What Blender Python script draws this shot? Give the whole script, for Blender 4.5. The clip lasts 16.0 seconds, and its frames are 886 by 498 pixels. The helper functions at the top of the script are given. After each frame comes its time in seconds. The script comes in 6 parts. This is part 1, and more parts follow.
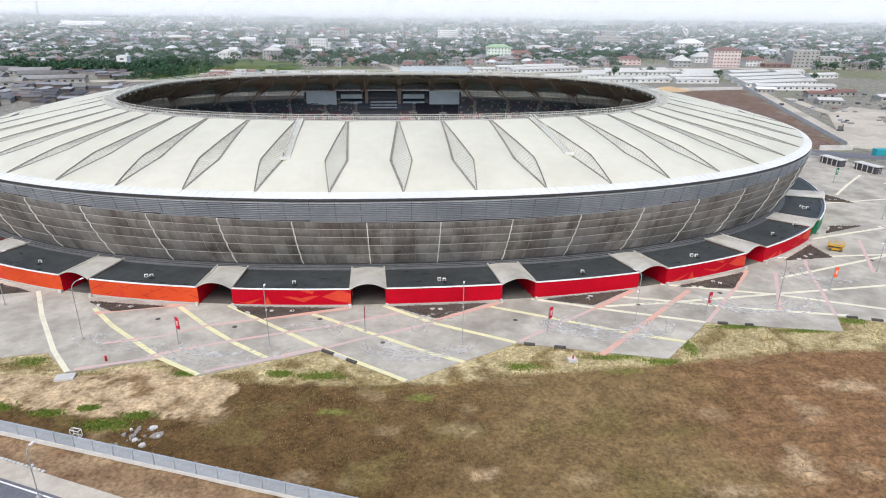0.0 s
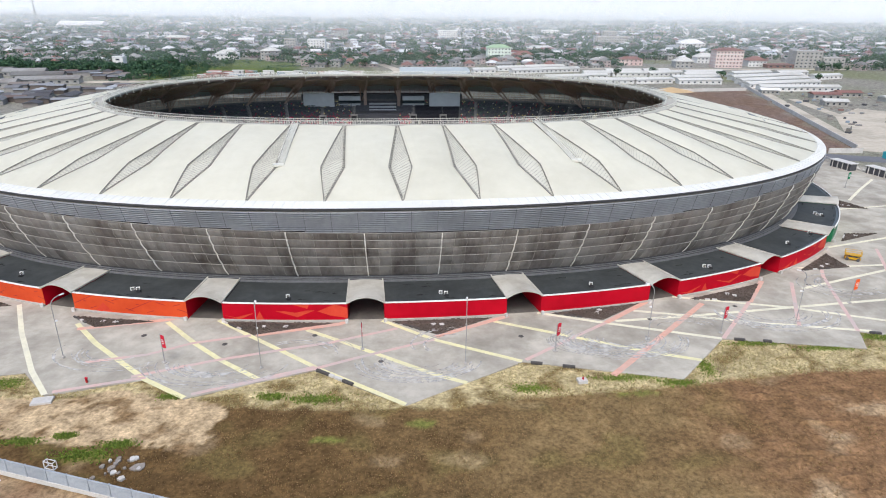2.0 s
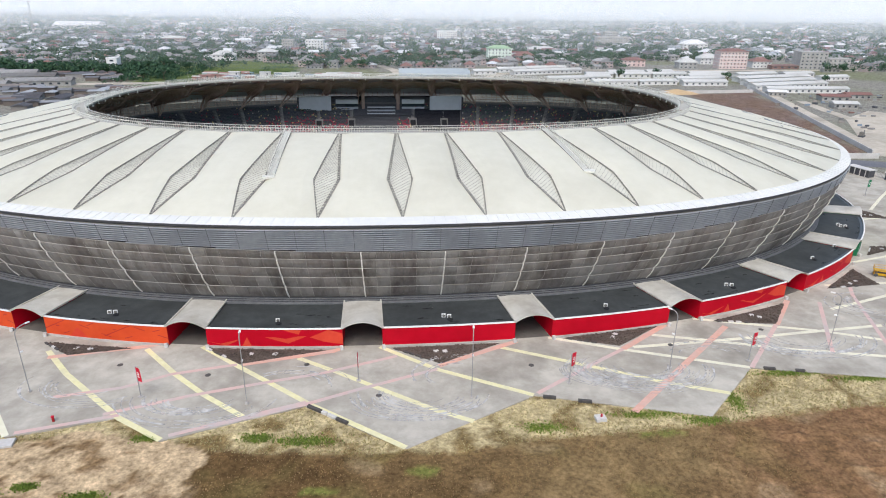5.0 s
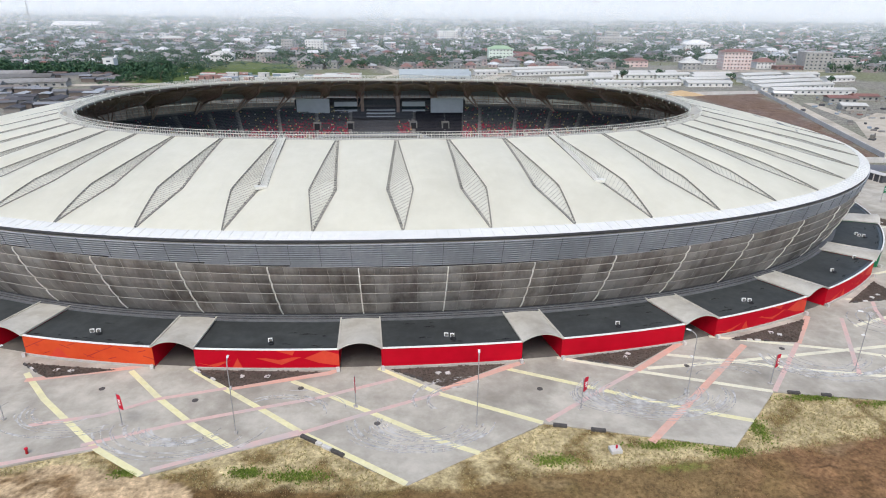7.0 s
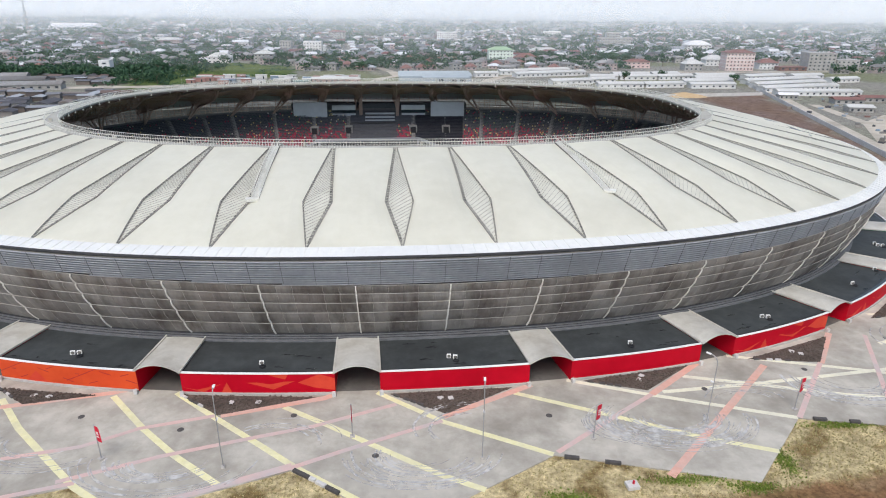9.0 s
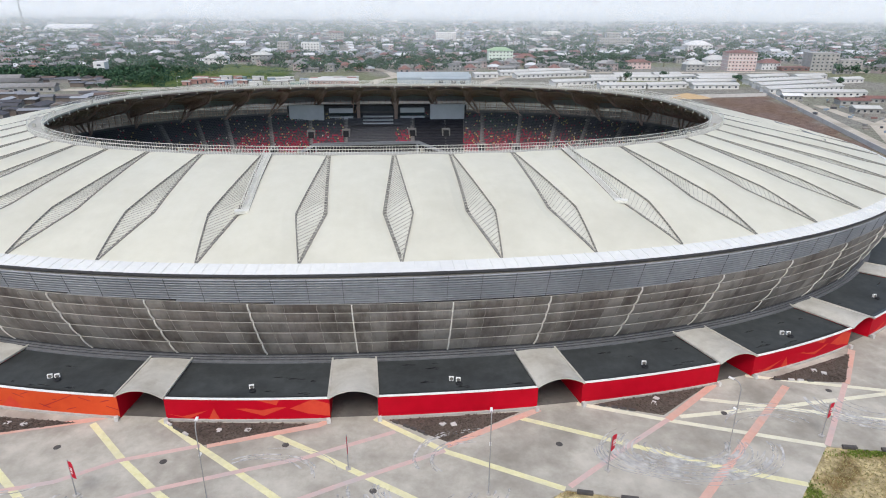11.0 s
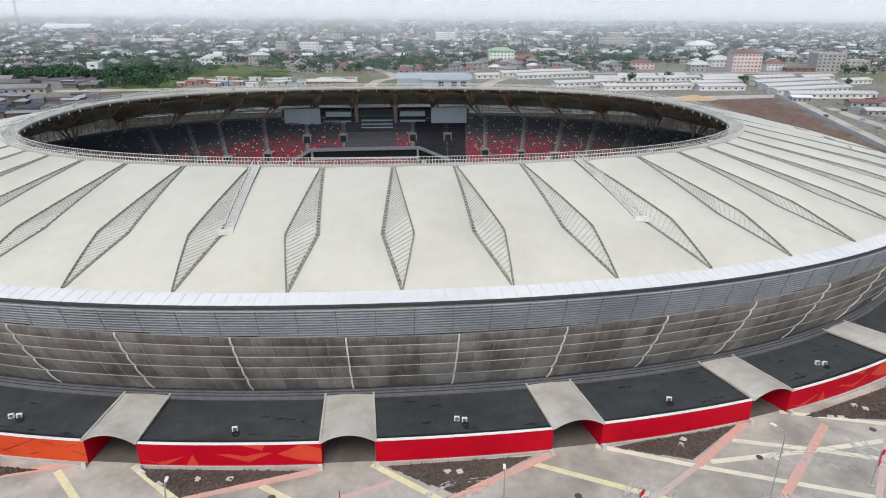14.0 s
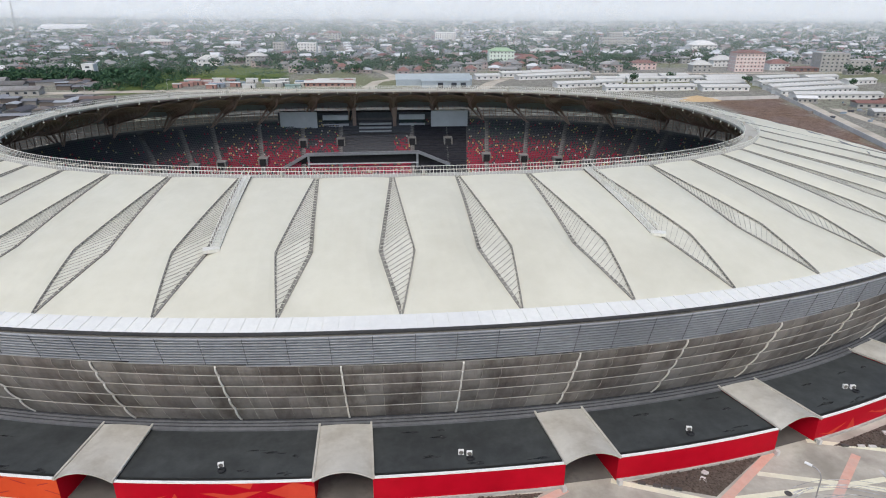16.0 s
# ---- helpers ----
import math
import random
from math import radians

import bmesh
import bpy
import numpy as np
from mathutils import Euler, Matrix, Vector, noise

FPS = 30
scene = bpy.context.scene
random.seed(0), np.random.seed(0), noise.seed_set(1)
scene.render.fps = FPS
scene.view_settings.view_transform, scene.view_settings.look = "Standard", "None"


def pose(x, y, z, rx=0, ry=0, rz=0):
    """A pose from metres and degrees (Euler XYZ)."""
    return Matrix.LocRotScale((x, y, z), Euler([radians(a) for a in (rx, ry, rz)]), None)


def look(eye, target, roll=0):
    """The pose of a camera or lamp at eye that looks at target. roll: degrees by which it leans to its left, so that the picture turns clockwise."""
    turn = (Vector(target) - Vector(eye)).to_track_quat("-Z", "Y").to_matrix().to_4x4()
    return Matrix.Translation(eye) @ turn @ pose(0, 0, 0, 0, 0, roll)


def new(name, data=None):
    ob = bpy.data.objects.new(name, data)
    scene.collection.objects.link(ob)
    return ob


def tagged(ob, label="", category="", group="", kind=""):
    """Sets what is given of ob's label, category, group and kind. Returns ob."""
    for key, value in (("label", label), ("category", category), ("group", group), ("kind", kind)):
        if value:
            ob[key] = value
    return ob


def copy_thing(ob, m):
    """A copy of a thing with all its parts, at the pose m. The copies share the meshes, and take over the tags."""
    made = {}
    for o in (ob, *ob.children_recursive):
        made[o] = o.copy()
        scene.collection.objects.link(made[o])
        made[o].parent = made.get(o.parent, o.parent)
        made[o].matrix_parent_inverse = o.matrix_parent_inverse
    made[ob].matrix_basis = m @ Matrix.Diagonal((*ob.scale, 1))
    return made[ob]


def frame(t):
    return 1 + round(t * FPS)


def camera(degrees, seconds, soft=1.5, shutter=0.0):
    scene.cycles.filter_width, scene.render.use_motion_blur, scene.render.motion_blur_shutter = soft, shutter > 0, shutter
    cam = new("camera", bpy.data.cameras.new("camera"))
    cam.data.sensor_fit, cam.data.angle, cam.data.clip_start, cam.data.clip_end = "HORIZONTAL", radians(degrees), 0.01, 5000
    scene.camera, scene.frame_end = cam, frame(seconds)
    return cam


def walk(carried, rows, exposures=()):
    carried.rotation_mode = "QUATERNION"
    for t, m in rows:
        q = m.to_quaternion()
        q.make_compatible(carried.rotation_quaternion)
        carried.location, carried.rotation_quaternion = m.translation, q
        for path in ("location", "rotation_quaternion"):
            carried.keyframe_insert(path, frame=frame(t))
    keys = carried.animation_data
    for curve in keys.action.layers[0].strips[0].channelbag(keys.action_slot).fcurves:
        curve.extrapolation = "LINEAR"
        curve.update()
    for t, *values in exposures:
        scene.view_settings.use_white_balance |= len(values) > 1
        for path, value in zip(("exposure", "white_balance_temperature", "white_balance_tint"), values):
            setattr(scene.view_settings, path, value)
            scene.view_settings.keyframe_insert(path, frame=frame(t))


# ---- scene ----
cam = camera(70.3, 16.0, 1.05)
PATH = [
    (0, (12.235, -233.95, 59.13), (12.304, -232.09, 58.399), 0.6),
    (0.5, (12.181, -232.217, 59.08), (12.251, -230.357, 58.348), 0.6),
    (1, (12.136, -230.457, 59.036), (12.206, -228.597, 58.304), 0.6),
    (1.5, (12.07, -228.787, 58.987), (12.141, -226.927, 58.255), 0.6),
    (2, (12.036, -227.031, 58.922), (12.107, -225.17, 58.191), 0.6),
    (2.5, (11.964, -225.205, 58.877), (12.036, -223.345, 58.146), 0.6),
    (3, (11.897, -223.45, 58.824), (11.968, -221.59, 58.094), 0.6),
    (5.5, (11.618, -214.748, 58.69), (11.692, -212.887, 57.96), 0.6),
    (6, (11.59, -212.907, 58.678), (11.664, -211.046, 57.948), 0.6),
    (6.5, (11.557, -211.126, 58.708), (11.631, -209.265, 57.978), 0.6),
    (7, (11.486, -209.364, 58.751), (11.559, -207.504, 58.021), 0.6),
    (7.5, (11.439, -207.628, 58.773), (11.513, -205.767, 58.043), 0.6),
    (8, (11.393, -205.924, 58.788), (11.467, -204.063, 58.059), 0.5),
    (8.5, (11.345, -204.196, 58.782), (11.419, -202.335, 58.054), 0.5),
    (9, (11.319, -202.395, 58.781), (11.393, -200.534, 58.053), 0.5),
    (9.2, (11.311, -201.707, 58.778), (11.384, -199.845, 58.051), 0.4),
    (11.5, (11.085, -193.741, 58.57), (11.162, -191.879, 57.843), 0.4),
    (12, (11.022, -191.993, 58.553), (11.099, -190.131, 57.826), 0.4),
    (12.5, (10.998, -190.219, 58.526), (11.075, -188.357, 57.799), 0.4),
    (13, (10.942, -188.487, 58.538), (11.019, -186.626, 57.812), 0.4),
    (13.5, (10.898, -186.844, 58.534), (10.976, -184.982, 57.807), 0.4),
    (14, (10.857, -185.11, 58.526), (10.935, -183.249, 57.798), 0.4),
    (14.5, (10.799, -183.329, 58.486), (10.878, -181.468, 57.758), 0.4),
    (15, (10.728, -181.576, 58.506), (10.807, -179.715, 57.777), 0.4),
    (15.5, (10.716, -179.852, 58.545), (10.797, -177.991, 57.816), 0.3),
    (16, (10.694, -178.047, 58.567), (10.774, -176.187, 57.839), 0.3),
]
walk(cam, [(t, look(eye, target, roll)) for t, eye, target, roll in PATH], [(0, 0.74, 6650, 9), (5.5, 0.66, 6600, 9), (9, 0.58, 6600, 9), (13, 0.5, 6650, 9), (16, 0.43, 6680, 9)])

# ---- light ----
SUN_EL, SUN_AZ = radians(56), radians(191)
world = bpy.data.worlds.new("overcast_sky")
scene.world = world
world.use_nodes = True
wn = world.node_tree.nodes
sky = wn.new("ShaderNodeTexSky")
sky.sky_type, sky.sun_disc = "NISHITA", False
sky.sun_elevation, sky.sun_rotation = SUN_EL, SUN_AZ
sky.air_density, sky.dust_density, sky.ozone_density = 1.0, 2.0, 1.5
world.node_tree.links.new(sky.outputs[0], wn["Background"].inputs[0])
wn["Background"].inputs[1].default_value = 0.15
sun = new("sun", bpy.data.lights.new("sun", "SUN"))
sun.data.energy, sun.data.angle, sun.data.color = 1.2, radians(30), (1.0, 0.98, 0.95)
sun.matrix_world = look((0, 0, 300), Vector((0, 0, 300)) - Vector((math.sin(SUN_AZ) * math.cos(SUN_EL), math.cos(SUN_AZ) * math.cos(SUN_EL), math.sin(SUN_EL))) * 10)

# ---- materials ----


def rgb(h, k=1.0):
    """A linear colour from an sRGB triple 0 to 255."""
    return tuple(k * ((c / 255) / 12.92 if c < 10 else ((c / 255 + 0.055) / 1.055) ** 2.4) for c in h) + (1.0,)


def wire(tree, *pairs):
    for a, b in pairs:
        tree.links.new(a, b)


def material(name, c1, c2, rough=0.8, fine=2.0, coarse=0.08, stain=None, amount=0.35, bump=0.0, metal=0.0, stretch=(1, 1, 1), vary=0.0, island=False, spec=0.35):
    """Two tones mixed by a fine grain, a stain colour by a coarse cloud, and a little relief."""
    m = bpy.data.materials.new(name)
    m.use_nodes = True
    t = m.node_tree
    n = t.nodes
    b = n["Principled BSDF"]
    b.inputs["Roughness"].default_value, b.inputs["Metallic"].default_value = rough, metal
    b.inputs["Specular IOR Level"].default_value = spec
    co, mp = n.new("ShaderNodeTexCoord"), n.new("ShaderNodeMapping")
    mp.inputs["Scale"].default_value = stretch
    g, k = n.new("ShaderNodeTexNoise"), n.new("ShaderNodeTexNoise")
    for node, sc in ((g, fine), (k, coarse)):
        node.inputs["Scale"].default_value, node.inputs["Detail"].default_value, node.inputs["Roughness"].default_value = sc, 6, 0.65
        wire(t, (mp.outputs[0], node.inputs["Vector"]))
    wire(t, (co.outputs["Object"], mp.inputs[0]))
    r1, r2 = n.new("ShaderNodeValToRGB"), n.new("ShaderNodeValToRGB")
    r1.color_ramp.elements[0].position, r1.color_ramp.elements[1].position = 0.35, 0.65
    r1.color_ramp.elements[0].color, r1.color_ramp.elements[1].color = c1, c2
    r2.color_ramp.elements[0].position, r2.color_ramp.elements[1].position = 0.45, 0.7
    r2.color_ramp.elements[0].color, r2.color_ramp.elements[1].color = (0, 0, 0, 1), (amount, amount, amount, 1)
    mix = n.new("ShaderNodeMixRGB")
    mix.inputs[2].default_value = stain or c1
    wire(t, (g.outputs[0], r1.inputs[0]), (k.outputs[0], r2.inputs[0]), (r2.outputs[0], mix.inputs[0]), (r1.outputs[0], mix.inputs[1]))
    last = mix.outputs[0]
    if vary:
        hsv, mr = n.new("ShaderNodeHueSaturation"), n.new("ShaderNodeMapRange")
        src = n.new("ShaderNodeNewGeometry").outputs["Random Per Island"] if island else n.new("ShaderNodeObjectInfo").outputs["Random"]
        mr.inputs[3].default_value, mr.inputs[4].default_value = 1 - vary, 1 + vary
        wire(t, (src, mr.inputs[0]), (mr.outputs[0], hsv.inputs["Value"]), (last, hsv.inputs["Color"]))
        last = hsv.outputs[0]
    wire(t, (last, b.inputs["Base Color"]))
    if bump:
        bp = n.new("ShaderNodeBump")
        bp.inputs["Strength"].default_value, bp.inputs["Distance"].default_value = min(1.0, bump), 0.1 * max(1.0, bump)
        wire(t, (g.outputs[0], bp.inputs["Height"]), (bp.outputs[0], b.inputs["Normal"]))
    return m


def palette(name, colours, rough=0.8, grain=6.0, amount=0.25, island=True):
    """One of several colours for each island (or object), with a little grain."""
    m = bpy.data.materials.new(name)
    m.use_nodes = True
    t = m.node_tree
    n = t.nodes
    b = n["Principled BSDF"]
    b.inputs["Roughness"].default_value = rough
    b.inputs["Specular IOR Level"].default_value = 0.25
    src = n.new("ShaderNodeNewGeometry").outputs["Random Per Island"] if island else n.new("ShaderNodeObjectInfo").outputs["Random"]
    ramp = n.new("ShaderNodeValToRGB")
    ramp.color_ramp.interpolation = "CONSTANT"
    e = ramp.color_ramp.elements
    for i, c in enumerate(colours):
        if i < 2:
            e[i].position, e[i].color = i / len(colours), c
        else:
            e.new(i / len(colours)).color = c
    co, g, mix = n.new("ShaderNodeTexCoord"), n.new("ShaderNodeTexNoise"), n.new("ShaderNodeMixRGB")
    g.inputs["Scale"].default_value, g.inputs["Detail"].default_value = grain, 5
    mix.blend_type, mix.inputs[0].default_value = "MULTIPLY", amount
    wire(t, (src, ramp.inputs[0]), (co.outputs["Object"], g.inputs["Vector"]), (ramp.outputs[0], mix.inputs[1]), (g.outputs[0], mix.inputs[2]), (mix.outputs[0], b.inputs["Base Color"]))
    return m


MEMBRANE = material("white_membrane", rgb((213, 209, 190)), rgb((219, 215, 197)), 0.55, 0.35, 0.045, rgb((192, 187, 168)), 0.6, 0.05)
LINING = material("brown_lining", rgb((92, 82, 78)), rgb((106, 95, 90)), 0.9, 0.8, 0.1, rgb((84, 75, 71)), 0.5)
GRILLE = material("cream_polycarbonate", rgb((196, 193, 178)), rgb((206, 203, 188)), 0.8, 0.5, 0.1, rgb((180, 177, 162)), 0.5, spec=0.1)
STEEL = material("dark_steel", rgb((104, 101, 95)), rgb((130, 126, 118)), 0.6, 3.0, 0.3, rgb((140, 134, 122)), 0.5, 0.05, 0.3)
TRUSS = material("brown_steel", rgb((146, 122, 112)), rgb((164, 140, 128)), 0.7, 2.0, 0.2, rgb((92, 80, 74)), 0.5)
DECK = material("grey_beige_walkway", rgb((170, 166, 155)), rgb((182, 178, 167)), 0.8, 2.0, 0.2, rgb((146, 140, 126)), 0.5)
RAILING = material("white_painted_steel", rgb((206, 204, 194)), rgb((224, 222, 212)), 0.5, 3.0, 0.3, rgb((180, 176, 160)), 0.5)
FLASHING = material("pale_metal_flashing", rgb((208, 207, 201)), rgb((216, 215, 209)), 0.6, 1.2, 0.1, rgb((194, 194, 192)), 0.5, spec=0.2)
LOUVRE = material("grey_louvre_metal", rgb((150, 152, 155)), rgb((164, 166, 168)), 0.5, 1.0, 0.06, rgb((120, 122, 126)), 0.6, 0.0, 0.1)
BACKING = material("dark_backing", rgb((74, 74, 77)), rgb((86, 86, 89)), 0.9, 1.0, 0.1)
RIB = material("white_rib_paint", rgb((214, 210, 202)), rgb((226, 222, 214)), 0.6, 2.0, 0.2, rgb((160, 150, 138)), 0.6)
ROOFING = material("dark_bitumen_roofing", rgb((55, 58, 58)), rgb((67, 70, 69)), 0.7, 0.5, 0.16, rgb((44, 46, 46)), 0.9, 0.1)
COPING = material("white_coping", rgb((228, 226, 222)), rgb((236, 234, 230)), 0.5, 2.0, 0.2, rgb((200, 196, 190)), 0.4)
RED = material("red_wall_panel", rgb((178, 5, 30)), rgb((186, 7, 34)), 0.6, 0.5, 0.12, rgb((158, 6, 26)), 0.6, spec=0.12)
BARS = material("grey_bars", rgb((128, 125, 118)), rgb((150, 147, 139)), 0.7, 2.0, spec=0.15)
EDGE_STRIP = material("dark_mottled_strip", rgb((84, 81, 76)), rgb((156, 152, 142)), 0.8, 1.1, 0.3, rgb((92, 88, 82)), 0.6, spec=0.15)
ORANGE = material("orange_wall_panel", rgb((202, 74, 38)), rgb((210, 82, 42)), 0.6, 0.5, 0.12, rgb((190, 62, 34)), 0.6, spec=0.12)
LIGHT_ORANGE = material("light_orange_panel", rgb((200, 64, 46)), rgb((208, 74, 52)), 0.6, 0.5, 0.12, rgb((190, 52, 40)), 0.5, spec=0.12)
DARK_RED = material("dark_red_line", rgb((150, 20, 24)), rgb((160, 26, 28)), 0.5, 0.5, 0.05)
GREEN = material("green_wall_panel", rgb((26, 110, 72)), rgb((32, 122, 80)), 0.45, 0.5, 0.05, rgb((20, 96, 62)), 0.5)
VAULT = material("beige_metal_vault", rgb((190, 186, 176)), rgb((200, 196, 186)), 0.5, 0.6, 0.22, rgb((160, 152, 138)), 0.7, 0.0, 0.1)
LEDGE = material("grey_ledge", rgb((178, 172, 164)), rgb((190, 184, 176)), 0.7, 1.5, 0.15, rgb((120, 112, 102)), 0.6)
PLINTH = material("grey_concrete_plinth", rgb((168, 162, 156)), rgb((184, 178, 170)), 0.9, 2.0, 0.2, rgb((140, 132, 124)), 0.5, 0.1)


def perforated():
    """Weathered perforated sheet: brown-grey with dark vertical streaks, and some of it open."""
    m = material("perforated_metal", rgb((146, 142, 137)), rgb((156, 152, 146)), 0.65, 1.4, 0.22, rgb((74, 64, 57)), 0.85, 0.05, 0.1, (1.0, 1.0, 0.12), 0.16)
    m2 = m.node_tree
    n = m2.nodes
    co, wide, ramp, mix = n.new("ShaderNodeTexCoord"), n.new("ShaderNodeTexNoise"), n.new("ShaderNodeValToRGB"), n.new("ShaderNodeMixRGB")
    wide.inputs["Scale"].default_value, wide.inputs["Detail"].default_value = 0.05, 3
    ramp.color_ramp.elements[0].position, ramp.color_ramp.elements[1].position = 0.42, 0.62
    ramp.color_ramp.elements[0].color, ramp.color_ramp.elements[1].color = (0.72, 0.67, 0.62, 1), (1, 1, 1, 1)
    mix.blend_type, mix.inputs[0].default_value = "MULTIPLY", 0.5
    old = n["Principled BSDF"].inputs["Base Color"].links[0].from_socket
    wire(m2, (co.outputs["Object"], wide.inputs["Vector"]), (wide.outputs[0], ramp.inputs[0]), (old, mix.inputs[1]), (ramp.outputs[0], mix.inputs[2]), (mix.outputs[0], n["Principled BSDF"].inputs["Base Color"]))
    n["Principled BSDF"].inputs["Alpha"].default_value = 0.82
    return m


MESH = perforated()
# darker copy of the mesh for mid-bay panels: stains plus dark struts behind
DARKER_MESH = perforated()
DARKER_MESH.name = "stained_perforated_metal"
for node in DARKER_MESH.node_tree.nodes:
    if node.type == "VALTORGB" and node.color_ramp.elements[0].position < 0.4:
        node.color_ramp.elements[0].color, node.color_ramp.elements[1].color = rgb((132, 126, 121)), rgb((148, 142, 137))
DARK_TRIM = material("dark_grey_trim", rgb((58, 58, 60)), rgb((70, 70, 72)), 0.7, 1.0, 0.1)
BLACK = material("plain_black", rgb((30, 30, 32)), rgb((42, 42, 44)), 0.6, 3.0)


def let_light_through(m, share, colour):
    """Some of the light that falls on thin cloth passes through it."""
    t, n = m.node_tree, m.node_tree.nodes
    through_cloth, mix = n.new("ShaderNodeBsdfTranslucent"), n.new("ShaderNodeMixShader")
    through_cloth.inputs[0].default_value, mix.inputs[0].default_value = colour, share
    wire(t, (n["Principled BSDF"].outputs[0], mix.inputs[1]), (through_cloth.outputs[0], mix.inputs[2]), (mix.outputs[0], n["Material Output"].inputs[0]))


let_light_through(MEMBRANE, 0.16, (0.8, 0.78, 0.72, 1))
let_light_through(LINING, 0.4, (0.46, 0.40, 0.37, 1))

# ---- mesh helpers ----


class Form:
    """Vertices and faces of one mesh, gathered from boxes, beams and sheets."""

    def __init__(self):
        self.v, self.f, self.m = [], [], []

    def face(self, pts, mi=0):
        k = len(self.v)
        self.v += [tuple(p) for p in pts]
        self.f.append(tuple(range(k, k + len(pts))))
        self.m.append(mi)
        return self

    def sheet(self, rows, mi=0, closed=False):
        """Quads between rows of points that have equal lengths."""
        k, w = len(self.v), len(rows[0])
        for r in rows:
            self.v += [tuple(p) for p in r]
        for i in range(len(rows) - 1):
            for j in range(w if closed else w - 1):
                a, b = k + i * w + j, k + i * w + (j + 1) % w
                self.f.append((a, b, b + w, a + w))
                self.m.append(mi)
        return self

    def prism(self, pts, z0, z1, mi=0):
        """An upright prism on a flat outline that runs counter-clockwise."""
        k, n = len(self.v), len(pts)
        self.v += [(p[0], p[1], z0) for p in pts] + [(p[0], p[1], z1) for p in pts]
        self.f += [tuple(range(k + n - 1, k - 1, -1)), tuple(range(k + n, k + 2 * n))]
        self.f += [(k + i, k + (i + 1) % n, k + n + (i + 1) % n, k + n + i) for i in range(n)]
        self.m += [mi] * (n + 2)
        return self

    def box(self, c, size, turn=0.0, mi=0):
        """A box on its base centre c."""
        hx, hy = size[0] / 2, size[1] / 2
        cs, sn = math.cos(turn), math.sin(turn)
        pts = [(c[0] + cs * x - sn * y, c[1] + sn * x + cs * y) for x, y in ((-hx, -hy), (hx, -hy), (hx, hy), (-hx, hy))]
        return self.prism(pts, c[2], c[2] + size[2], mi)

    def beam(self, p, q, w, h=None, mi=0, sides=4):
        p, q, h = Vector(p), Vector(q), h or w
        d = (q - p).normalized()
        s = d.cross(Vector((0, 0, 1)) if abs(d.z) < 0.95 else Vector((1, 0, 0))).normalized()
        u = s.cross(d)
        ring = [s * (math.cos(a) * w * 0.707) + u * (math.sin(a) * h * 0.707) for a in (math.pi / 4 + 2 * math.pi * i / sides for i in range(sides))]
        k = len(self.v)
        self.v += [tuple(p + r) for r in ring] + [tuple(q + r) for r in ring]
        self.f += [(k + i, k + (i + 1) % sides, k + sides + (i + 1) % sides, k + sides + i) for i in range(sides)]
        self.f += [tuple(range(k + sides - 1, k - 1, -1)), tuple(range(k + sides, k + 2 * sides))]
        self.m += [mi] * (sides + 2)
        return self

    def mesh(self, name, *mats, smooth=False):
        me = bpy.data.meshes.new(name)
        me.from_pydata(self.v, [], self.f)
        for x in mats:
            me.materials.append(x)
        if any(self.m):
            me.polygons.foreach_set("material_index", self.m)
        if smooth:
            me.polygons.foreach_set("use_smooth", [True] * len(self.f))
        me.update()
        return me


def part(name, form, mat, parent=None, label="", smooth=False):
    """Links a form as one mesh object, under a thing or a part if one is given."""
    ob = new(name, form.mesh(name, *(mat if isinstance(mat, (list, tuple)) else [mat]), smooth=smooth))
    if parent:
        ob.parent = parent
    return tagged(ob, label)


def thing(name, label, category, group="", kind="", at=None):
    ob = new(name)
    if at is not None:
        ob.matrix_basis = at
    return tagged(ob, label, category, group, kind)


# ---- the stadium: rings are superellipses about its centre ----
CENTRE = pose(3.4, -14.9, 0, 0, 0, 2.7)
NO, NI, BAYS = 2.25, 2.46, 48
TIP, EDGE, FOOT, WALL, RIM, INNER = (131.0, 92.9, 22.3), (133.3, 95.3, 21.6), (128.5, 89.5, 4.95), (140.6, 100.7, 3.93), (89.9, 58.7, 30.8), (87.0, 56.0, 30.6)


def radius(th, a, b, n):
    return (abs(math.cos(th) / a) ** n + abs(math.sin(th) / b) ** n) ** (-1 / n)


def on(th, ring, n, z=None):
    r = radius(th, ring[0], ring[1], n)
    return Vector((r * math.cos(th), r * math.sin(th), ring[2] if z is None else z))


def arc_table(ring, n):
    th = np.linspace(-math.pi / 2, 1.5 * math.pi, 8001)
    r = (np.abs(np.cos(th) / ring[0]) ** n + np.abs(np.sin(th) / ring[1]) ** n) ** (-1 / n)
    s = np.concatenate([[0], np.cumsum(np.hypot(np.diff(r * np.cos(th)), np.diff(r * np.sin(th))))])
    return th, s


TIP_T, TIP_S = arc_table(TIP, NO)
RIM_T, RIM_S = arc_table(RIM, NI)
WALL_T, WALL_S = arc_table(WALL, NO)


def along(s, table_t, table_s):
    """The angle at s metres along a ring from its front, to the right."""
    return float(np.interp(s % table_s[-1], table_s, table_t))


QUARTER = np.cumsum([0, 11.6, 12.7, 12.4, 11.5, 10.4, 9.0, 7.7, 7.7, 9.0, 10.0, 10.1])
QUARTER = np.append(QUARTER, RIM_S[-1] / 4)
HALF = np.concatenate([QUARTER, RIM_S[-1] / 2 - QUARTER[-2::-1]])
RIM_AT = np.concatenate([HALF, RIM_S[-1] - HALF[-2::-1]])


